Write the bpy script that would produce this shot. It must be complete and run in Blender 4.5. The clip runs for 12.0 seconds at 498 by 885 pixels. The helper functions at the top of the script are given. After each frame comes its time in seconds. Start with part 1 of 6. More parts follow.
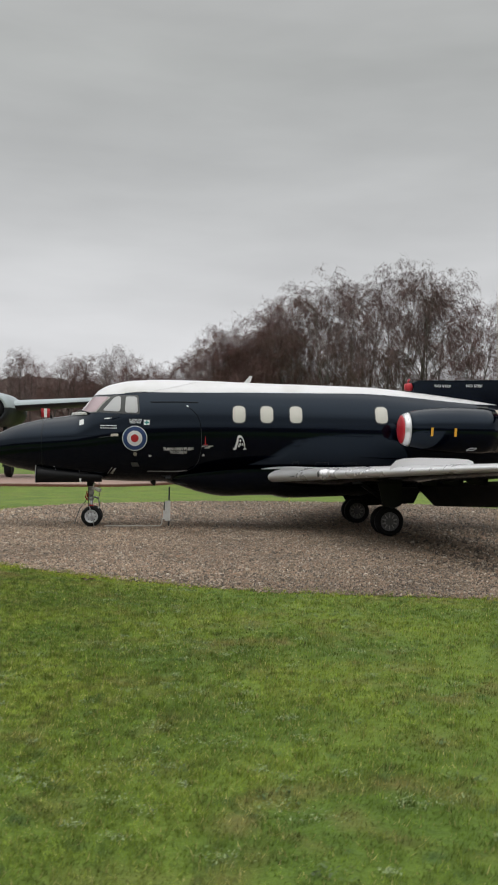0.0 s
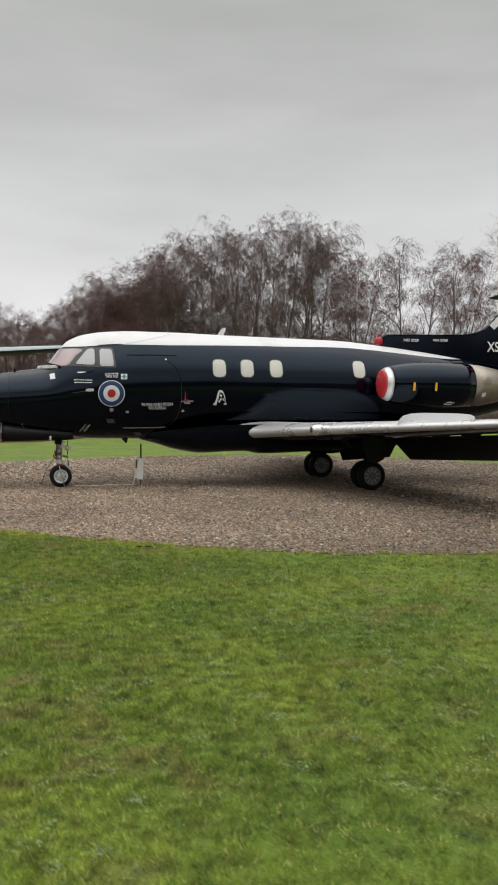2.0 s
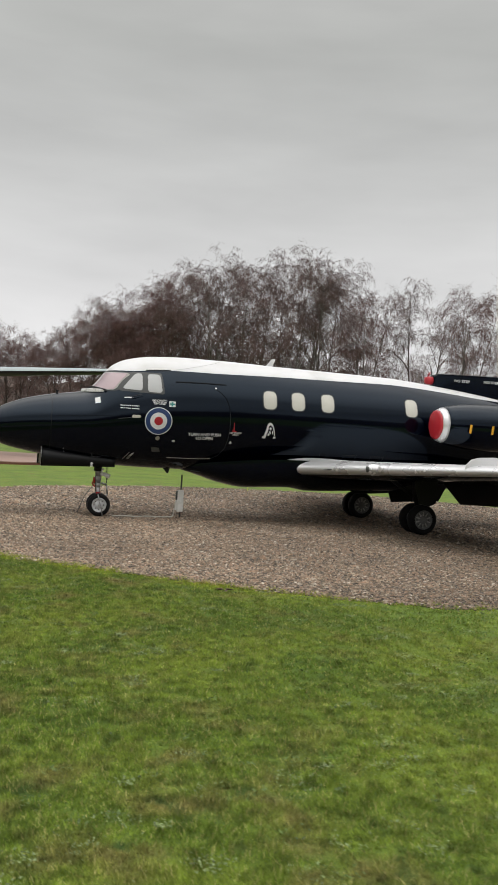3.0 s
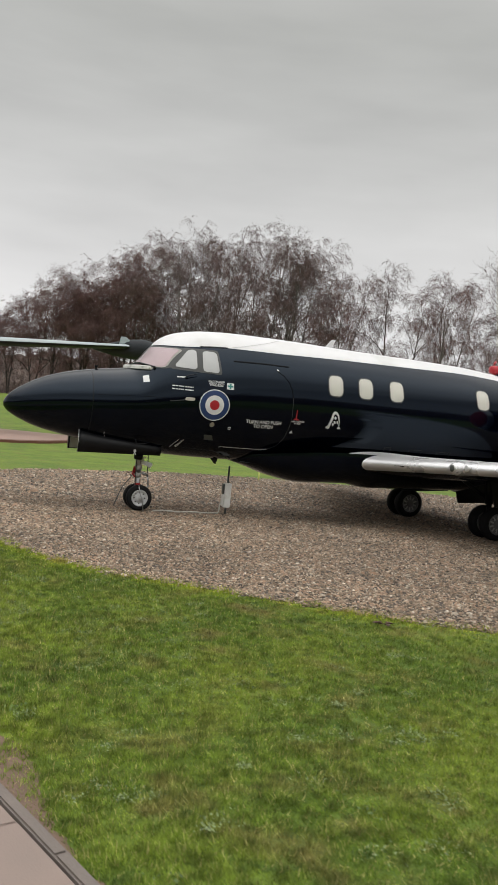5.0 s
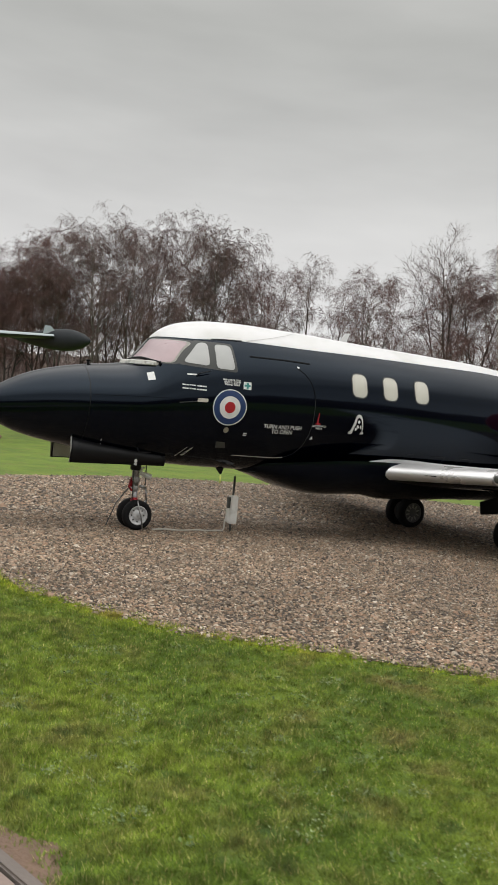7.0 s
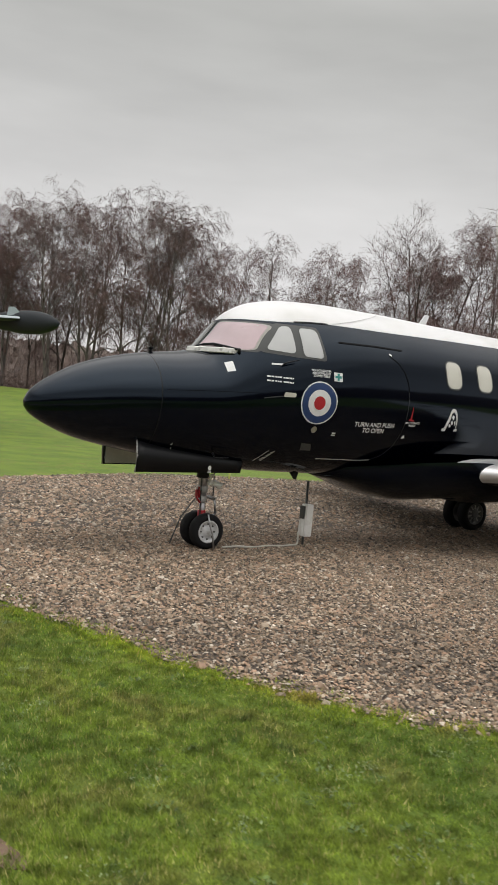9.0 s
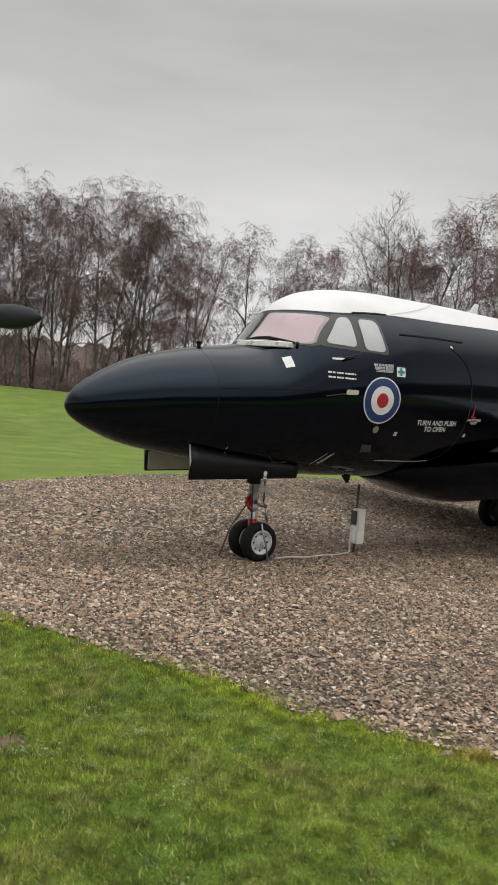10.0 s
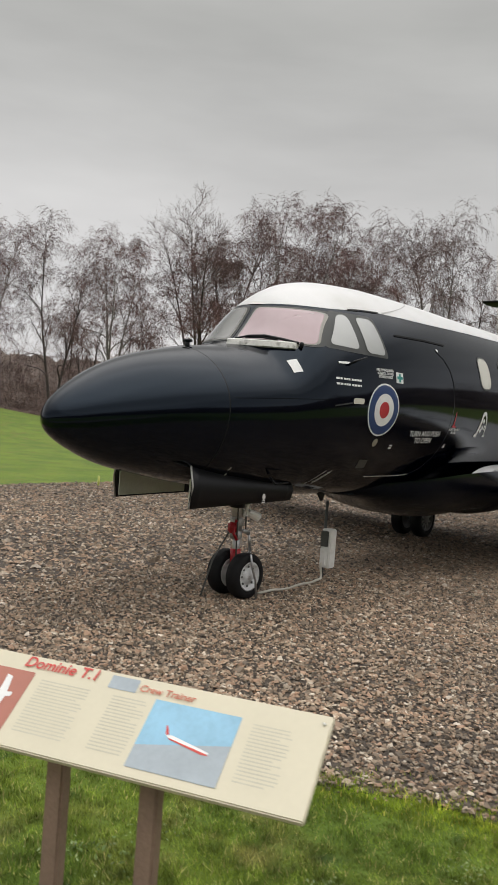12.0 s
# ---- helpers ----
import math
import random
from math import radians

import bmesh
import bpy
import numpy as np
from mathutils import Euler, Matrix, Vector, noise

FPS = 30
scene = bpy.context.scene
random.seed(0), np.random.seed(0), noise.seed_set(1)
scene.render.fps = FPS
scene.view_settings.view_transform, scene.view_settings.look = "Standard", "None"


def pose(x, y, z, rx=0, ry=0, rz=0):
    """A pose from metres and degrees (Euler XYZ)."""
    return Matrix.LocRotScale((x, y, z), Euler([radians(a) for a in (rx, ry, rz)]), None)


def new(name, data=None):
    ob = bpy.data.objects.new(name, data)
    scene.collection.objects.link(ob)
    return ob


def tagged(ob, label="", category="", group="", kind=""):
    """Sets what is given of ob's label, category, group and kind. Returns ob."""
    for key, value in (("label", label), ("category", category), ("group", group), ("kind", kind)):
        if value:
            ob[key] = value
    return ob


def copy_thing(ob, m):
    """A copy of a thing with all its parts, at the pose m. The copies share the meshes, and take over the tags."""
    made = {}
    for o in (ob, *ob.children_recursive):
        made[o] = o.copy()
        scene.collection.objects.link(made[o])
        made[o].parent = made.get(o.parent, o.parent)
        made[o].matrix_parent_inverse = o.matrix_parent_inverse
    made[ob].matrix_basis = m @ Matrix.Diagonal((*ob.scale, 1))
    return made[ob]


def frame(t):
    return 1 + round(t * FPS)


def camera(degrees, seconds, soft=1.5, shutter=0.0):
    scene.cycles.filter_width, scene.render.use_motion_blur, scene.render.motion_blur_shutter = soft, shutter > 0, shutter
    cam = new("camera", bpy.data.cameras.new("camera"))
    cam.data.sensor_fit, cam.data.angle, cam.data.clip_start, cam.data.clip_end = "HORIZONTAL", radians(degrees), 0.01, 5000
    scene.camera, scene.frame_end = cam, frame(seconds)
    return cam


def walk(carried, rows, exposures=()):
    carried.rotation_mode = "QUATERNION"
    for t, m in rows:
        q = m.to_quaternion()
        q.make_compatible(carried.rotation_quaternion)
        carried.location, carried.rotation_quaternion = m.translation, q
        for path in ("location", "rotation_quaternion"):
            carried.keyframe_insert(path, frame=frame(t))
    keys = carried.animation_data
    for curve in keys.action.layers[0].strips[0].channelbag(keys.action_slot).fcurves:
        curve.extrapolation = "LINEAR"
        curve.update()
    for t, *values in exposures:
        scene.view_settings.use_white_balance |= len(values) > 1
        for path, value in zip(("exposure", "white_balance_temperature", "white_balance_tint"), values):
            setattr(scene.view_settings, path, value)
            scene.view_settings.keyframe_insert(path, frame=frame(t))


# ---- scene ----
cam = camera(33.1, 12.0, soft=1.6, shutter=0.25)
METRES, EYE, TILT, LEAN, TURN = 15.354, 1.6275, 0.0, 0.0, -5.4
ROWS = [
    (0.0, 0.0, 0.0, 0.0, -0.01, 0.51, -1.0),
    (0.5, -0.0399, -0.0022, 0.0006, -2.99, -2.82, 0.01),
    (1.0, -0.0816, 0.0051, -0.0016, -6.7, -4.78, -0.11),
    (1.5, -0.1218, 0.0209, -0.0001, -11.17, -3.84, -1.51),
    (2.0, -0.1561, 0.0433, 0.0031, -9.91, -2.71, -0.74),
    (2.5, -0.1913, 0.0661, 0.0027, -12.11, -0.2, -2.66),
    (3.0, -0.222, 0.0979, 0.0023, -10.73, -0.49, -3.55),
    (3.5, -0.2512, 0.1301, 0.0017, -11.51, -0.79, -4.03),
    (5.5, -0.3458, 0.2741, 0.0008, -15.83, -1.77, -5.69),
    (6.0, -0.3658, 0.3108, 0.0007, -17.67, -1.82, -5.56),
    (6.5, -0.3848, 0.3474, 0.0015, -20.88, -1.38, -5.47),
    (7.0, -0.4009, 0.3827, 0.0014, -21.91, -1.4, -5.74),
    (9.0, -0.4645, 0.5361, 0.0022, -26.34, -2.19, -5.22),
    (9.5, -0.48, 0.5748, 0.0024, -27.4, -2.36, -4.77),
    (10.0, -0.4959, 0.6124, 0.0019, -28.75, -2.51, -4.43),
    (10.5, -0.5121, 0.6501, 0.002, -32.35, -3.14, -4.43),
    (11.0, -0.5257, 0.6887, 0.0012, -35.62, -3.46, -4.68),
    (11.5, -0.5404, 0.7259, 0.0027, -40.18, -2.66, -4.36),
    (12.0, -0.5536, 0.7624, 0.0027, -44.33, -1.82, -4.4),
]
walk(cam, [(t, pose(3.762, -17.393, EYE, TILT, LEAN, TURN) @ pose(METRES * x, METRES * y, METRES * z, 90 + pitch, roll, yaw)) for t, x, y, z, yaw, pitch, roll in ROWS],
     exposures=[(0.0, -0.14, 6500, 9), (0.5, -0.12, 6500, 9), (1.2, -0.04, 6550, 9), (3.5, 0.0, 6650, 9), (7.0, 0.02, 6700, 9), (9.0, 0.05, 6700, 10), (11.0, 0.05, 6700, 10), (12.0, -0.03, 6700, 10)])

# ---- world and sun: an overcast winter day ----
SUN_HEIGHT, SUN_TURN = 60.0, 200.0
world = bpy.data.worlds.new("overcast")
world.use_nodes = True
scene.world = world
wn, wl = world.node_tree.nodes, world.node_tree.links
wn.clear()
w_out, w_bg = wn.new("ShaderNodeOutputWorld"), wn.new("ShaderNodeBackground")
w_sky = wn.new("ShaderNodeTexSky")
w_sky.sky_type, w_sky.sun_disc = "NISHITA", False
w_sky.sun_elevation, w_sky.sun_rotation = radians(SUN_HEIGHT), radians(SUN_TURN)
w_sky.dust_density = 4.0
w_co, w_map, w_n1, w_n2 = (wn.new("ShaderNodeTexCoord"), wn.new("ShaderNodeMapping"), wn.new("ShaderNodeTexNoise"),
                           wn.new("ShaderNodeTexNoise"))
w_map.inputs["Scale"].default_value = (1.0, 1.0, 4.5)
w_n1.inputs["Scale"].default_value, w_n1.inputs["Detail"].default_value = 1.6, 5.0
w_n2.inputs["Scale"].default_value, w_n2.inputs["Detail"].default_value = 4.5, 6.0
w_sep, w_ramp, w_cr = wn.new("ShaderNodeSeparateXYZ"), wn.new("ShaderNodeValToRGB"), wn.new("ShaderNodeMath")
w_cr2, w_mul, w_mix, w_str = (wn.new("ShaderNodeMath"), wn.new("ShaderNodeMixRGB"), wn.new("ShaderNodeMixRGB"),
                              wn.new("ShaderNodeMixRGB"))
# cloud deck: bright and pale near the horizon, greyer overhead
ramp = w_ramp.color_ramp
ramp.elements[0].position, ramp.elements[0].color = 0.0, (9.4, 9.4, 9.7, 1)
ramp.elements[1].position, ramp.elements[1].color = 1.0, (28, 28, 28, 1)
for p, c in ((0.14, (8.8, 8.8, 9.0, 1)), (0.26, (7.6, 7.65, 7.7, 1)), (0.42, (6.0, 6.1, 6.0, 1)), (0.51, (6.6, 6.65, 6.6, 1)), (0.59, (13.5, 13.5, 13.5, 1)), (0.72, (20, 20, 20, 1))):
    ramp.elements.new(p).color = c
wl.new(w_co.outputs["Generated"], w_map.inputs["Vector"])
wl.new(w_map.outputs["Vector"], w_n1.inputs["Vector"])
wl.new(w_map.outputs["Vector"], w_n2.inputs["Vector"])
wl.new(w_co.outputs["Generated"], w_sep.inputs[0])
wl.new(w_sep.outputs["Z"], w_ramp.inputs[0])
w_cr.operation, w_cr2.operation = "MULTIPLY_ADD", "MULTIPLY_ADD"
w_cr.inputs[1].default_value, w_cr.inputs[2].default_value = 0.55, 0.60
w_cr2.inputs[1].default_value = 0.25
wl.new(w_n1.outputs["Fac"], w_cr.inputs[0])
wl.new(w_n2.outputs["Fac"], w_cr2.inputs[0])
wl.new(w_cr.outputs[0], w_cr2.inputs[2])
w_mul.blend_type, w_mul.inputs[0].default_value = "MULTIPLY", 1.0
wl.new(w_ramp.outputs["Color"], w_mul.inputs[1])
wl.new(w_cr2.outputs[0], w_mul.inputs[2])
w_mix.inputs[0].default_value = 0.93
wl.new(w_sky.outputs["Color"], w_mix.inputs[1])
wl.new(w_mul.outputs["Color"], w_mix.inputs[2])
wl.new(w_mix.outputs["Color"], w_bg.inputs["Color"])
w_bg.inputs["Strength"].default_value = 0.082
wl.new(w_bg.outputs[0], w_out.inputs["Surface"])

sun = new("sun", bpy.data.lights.new("sun", "SUN"))
sun.data.energy, sun.data.angle, sun.data.color = 0.5, radians(100), (1.0, 0.97, 0.93)
sun.matrix_world = pose(0, 0, 30, 90 - SUN_HEIGHT, 0, 180 - SUN_TURN)


# ---- materials ----
def mat(name, color, rough=0.6, metal=0.0, vary=0.15, scale=3.0, fine=60.0, bump=0.0, coat=0.0, dirt=None, per="", spec=0.5):
    """A surface with colour variation at two scales, optional dirt colour, relief, and variation per object or per island."""
    m = bpy.data.materials.new(name)
    m.use_nodes = True
    n, l = m.node_tree.nodes, m.node_tree.links
    b = n["Principled BSDF"]
    b.inputs["Metallic"].default_value = metal
    b.inputs["Coat Weight"].default_value, b.inputs["Coat Roughness"].default_value = coat, 0.04
    b.inputs["Specular IOR Level"].default_value = spec
    co = n.new("ShaderNodeTexCoord")
    big, small = n.new("ShaderNodeTexNoise"), n.new("ShaderNodeTexNoise")
    big.inputs["Scale"].default_value, big.inputs["Detail"].default_value = scale, 4.0
    small.inputs["Scale"].default_value, small.inputs["Detail"].default_value = fine, 3.0
    l.new(co.outputs["Object"], big.inputs["Vector"])
    l.new(co.outputs["Object"], small.inputs["Vector"])
    add = n.new("ShaderNodeMath")
    add.operation = "MULTIPLY_ADD"
    add.inputs[1].default_value = 0.5
    l.new(small.outputs["Fac"], add.inputs[0])
    l.new(big.outputs["Fac"], add.inputs[2])
    value = n.new("ShaderNodeMapRange")
    value.inputs["From Min"].default_value, value.inputs["From Max"].default_value = 0.35, 1.15
    value.inputs["To Min"].default_value, value.inputs["To Max"].default_value = 1 - vary, 1 + vary
    l.new(add.outputs[0], value.inputs["Value"])
    hsv = n.new("ShaderNodeHueSaturation")
    hsv.inputs["Color"].default_value = (*color, 1)
    l.new(value.outputs[0], hsv.inputs["Value"])
    last = hsv.outputs["Color"]
    if per:
        rnd = n.new("ShaderNodeNewGeometry").outputs["Random Per Island"] if per == "island" else n.new("ShaderNodeObjectInfo").outputs["Random"]
        rng = n.new("ShaderNodeMapRange")
        rng.inputs["To Min"].default_value, rng.inputs["To Max"].default_value = 0.55, 1.5
        l.new(rnd, rng.inputs["Value"])
        hs2 = n.new("ShaderNodeHueSaturation")
        l.new(last, hs2.inputs["Color"])
        l.new(rng.outputs[0], hs2.inputs["Value"])
        last = hs2.outputs["Color"]
    if dirt:
        mix, rmp = n.new("ShaderNodeMixRGB"), n.new("ShaderNodeValToRGB")
        rmp.color_ramp.elements[0].position, rmp.color_ramp.elements[1].position = 0.52, 0.72
        l.new(big.outputs["Fac"], rmp.inputs[0])
        l.new(rmp.outputs["Color"], mix.inputs[0])
        l.new(last, mix.inputs[1])
        mix.inputs[2].default_value = (*dirt, 1)
        last = mix.outputs["Color"]
    l.new(last, b.inputs["Base Color"])
    rr = n.new("ShaderNodeMapRange")
    rr.inputs["From Min"].default_value, rr.inputs["From Max"].default_value = 0.3, 0.7
    rr.inputs["To Min"].default_value, rr.inputs["To Max"].default_value = rough * 0.85, min(1.0, rough * 1.2)
    l.new(big.outputs["Fac"], rr.inputs["Value"])
    l.new(rr.outputs[0], b.inputs["Roughness"])
    if bump:
        bm_ = n.new("ShaderNodeBump")
        bm_.inputs["Strength"].default_value, bm_.inputs["Distance"].default_value = 1.0, bump
        l.new(small.outputs["Fac"], bm_.inputs["Height"])
        l.new(bm_.outputs["Normal"], b.inputs["Normal"])
    return m


M_BLACK = mat("gloss_black_paint", (0.0004, 0.0009, 0.0038), 0.10, vary=0.3, scale=1.2, fine=3.0, spec=0.31)
M_RADOME = mat("radome_black", (0.0004, 0.0009, 0.0034), 0.10, vary=0.3, scale=2.0, fine=8.0, spec=0.33)
for m_ in (M_BLACK, M_RADOME):
    m_.node_tree.nodes["Principled BSDF"].inputs["Specular Tint"].default_value = (0.62, 0.80, 1.0, 1)
M_SATIN = mat("satin_black", (0.0045, 0.005, 0.007), 0.4, vary=0.3, scale=2.5, spec=0.3)
M_MATT = mat("matt_black", (0.0040, 0.0042, 0.005), 0.7, vary=0.3, scale=2.5, spec=0.1)
M_WHITE = mat("white_roof_paint", (0.66, 0.66, 0.67), 0.35, vary=0.08, scale=1.3, dirt=(0.58, 0.58, 0.57))
M_DEICE = mat("scuffed_white_strip", (0.70, 0.70, 0.68), 0.45, vary=0.25, scale=16, fine=60, dirt=(0.22, 0.22, 0.21))
M_LINE = mat("seam_line", (0.001, 0.001, 0.0012), 0.4, spec=0.08)
M_WORNLINE = mat("worn_door_edge", (0.045, 0.048, 0.05), 0.45, vary=0.4, scale=7)
M_ROOFLINE = mat("roof_seam_grey", (0.42, 0.42, 0.42), 0.5)
M_PALELINE = mat("pale_seam", (0.035, 0.038, 0.042), 0.4)
M_COLLAR = mat("collar_sealant", (0.006, 0.007, 0.008), 0.35, spec=0.2)
M_DOORINNER = mat("door_lining", (0.50, 0.52, 0.46), 0.5, vary=0.25, scale=6)
M_DECAL = mat("white_decal", (0.72, 0.73, 0.73), 0.45, vary=0.1, scale=12, fine=90)
M_REDPAINT = mat("red_paint", (0.42, 0.018, 0.028), 0.4, vary=0.12, scale=5)
M_ROUNDBLUE = mat("roundel_blue", (0.018, 0.045, 0.14), 0.35, vary=0.1, scale=5)
M_GREEN = mat("green_decal", (0.02, 0.22, 0.20), 0.45)
M_SEAL = mat("pale_sealant", (0.30, 0.29, 0.27), 0.6, vary=0.2, scale=9)
M_PORT = mat("beige_port_disc", (0.26, 0.245, 0.195), 0.5, vary=0.15, scale=14)
M_PINK = mat("pink_blanked_glass", (0.345, 0.24, 0.262), 0.12, vary=0.1, scale=2.5, fine=9, coat=1.0)
M_PALEGLASS = mat("pale_blanked_glass", (0.36, 0.37, 0.37), 0.10, vary=0.1, scale=2, fine=7, coat=0.7)
M_SCREENGREY = mat("grey_blanked_glass", (0.15, 0.15, 0.145), 0.12, vary=0.12, scale=2.5, fine=9, coat=0.5)
M_CABIN = mat("cream_window_blind", (0.54, 0.53, 0.47), 0.14, vary=0.08, scale=5, coat=0.5)
M_FRAME = mat("dark_window_frame", (0.028, 0.031, 0.030), 0.45, vary=0.15)
M_RUBBER = mat("tyre_rubber", (0.007, 0.007, 0.008), 0.7, vary=0.3, scale=9, bump=0.001, spec=0.25)
M_RIM = mat("grey_wheel_paint", (0.58, 0.59, 0.60), 0.4, 0.1, vary=0.15, scale=14, dirt=(0.36, 0.35, 0.33))
# main wheels: wheel paint darkened to carry the shade under the wing
M_RIMSHADE = mat("shaded_wheel_paint", (0.16, 0.16, 0.165), 0.5, 0.1, vary=0.25, scale=14)
M_STEEL = mat("bare_steel", (0.45, 0.45, 0.46), 0.35, 0.9, vary=0.2, scale=9)
M_PALEMETAL = mat("pale_grey_metal", (0.42, 0.42, 0.41), 0.45, 0.3, vary=0.2, scale=12)
M_EDGE = mat("polished_leading_edge", (0.66, 0.66, 0.67), 0.28, 0.55, vary=0.08, scale=2)
M_NOZZLE = mat("heat_stained_metal", (0.34, 0.30, 0.25), 0.38, 0.75, vary=0.18, scale=4, dirt=(0.20, 0.17, 0.13))
M_YELLOW = mat("yellow_decal", (0.72, 0.36, 0.03), 0.45)
M_BOXWHITE = mat("white_plastic", (0.86, 0.86, 0.83), 0.4, vary=0.06, scale=9, dirt=(0.66, 0.65, 0.60))
M_BOXGREY = mat("grey_box", (0.07, 0.075, 0.07), 0.5, vary=0.2, scale=9)
M_CABLE = mat("cream_cable", (0.52, 0.50, 0.44), 0.5, vary=0.1, scale=20)
M_POSTWOOD = mat("weathered_post", (0.25, 0.172, 0.128), 0.75, vary=0.3, scale=6, fine=70, bump=0.003)
M_PANEL = mat("cream_sign_panel", (0.60, 0.555, 0.425), 0.35, vary=0.05, scale=5)
M_SIGNRED = mat("sign_red", (0.55, 0.06, 0.05), 0.4)
M_SIGNORANGE = mat("sign_orange_red", (0.50, 0.16, 0.10), 0.4)
M_SIGNBLUE = mat("sign_blue", (0.24, 0.46, 0.62), 0.35, vary=0.2, scale=9)
M_SIGNGREY = mat("sign_grey", (0.33, 0.38, 0.42), 0.35, vary=0.15, scale=9)
M_SIGNTERRA = mat("sign_terracotta", (0.38, 0.14, 0.10), 0.4, vary=0.1, scale=9)
M_SIGNTEXT = mat("sign_text_grey", (0.50, 0.475, 0.38), 0.45)
M_ALU = mat("sign_edge", (0.55, 0.54, 0.50), 0.4, 0.2)
M_CAMO = mat("grey_green_camouflage", (0.33, 0.385, 0.40), 0.45, vary=0.15, scale=0.8)
M_CAMODARK = mat("dark_grey_camouflage", (0.022, 0.026, 0.030), 0.6, vary=0.2, scale=0.8, spec=0.2)
M_GRAVELBED = mat("gravel_bed", (0.080, 0.063, 0.050), 0.85, vary=0.5, scale=25, fine=140, bump=0.012)
M_SLAB = mat("concrete_slab", (0.24, 0.185, 0.16), 0.75, vary=0.15, scale=5, fine=120, bump=0.001)
M_KERB = mat("concrete_kerb", (0.16, 0.135, 0.12), 0.8, vary=0.2, scale=6, fine=90, bump=0.002)
M_APRON = mat("reddish_paving", (0.30, 0.205, 0.17), 0.85, vary=0.12, scale=0.8, fine=40, bump=0.003)
M_APRONKERB = mat("red_brown_kerb", (0.15, 0.062, 0.042), 0.8, vary=0.2)
M_LITTER = mat("leaf_litter", (0.085, 0.052, 0.038), 0.95, vary=0.4, scale=0.4, fine=8, bump=0.05)
M_TWIG = mat("birch_twigs", (0.118, 0.076, 0.070), 0.85, vary=0.2, scale=0.5, per="island")
M_TWIG2 = mat("dark_red_twigs", (0.124, 0.068, 0.062), 0.85, vary=0.2, scale=0.5, per="island")
M_LEAF = mat("dead_leaf", (0.21, 0.105, 0.055), 0.8, vary=0.3, scale=20)
M_BARK = mat("birch_bark", (0.15, 0.132, 0.12), 0.85, vary=0.4, scale=2.2, fine=9, dirt=(0.05, 0.042, 0.038))
M_DARKBARK = mat("dark_bark", (0.06, 0.05, 0.045), 0.9, vary=0.35, scale=2.5, fine=12)
M_THICKET = mat("brown_thicket", (0.165, 0.120, 0.102), 0.9, vary=0.3, scale=0.3, per="island")


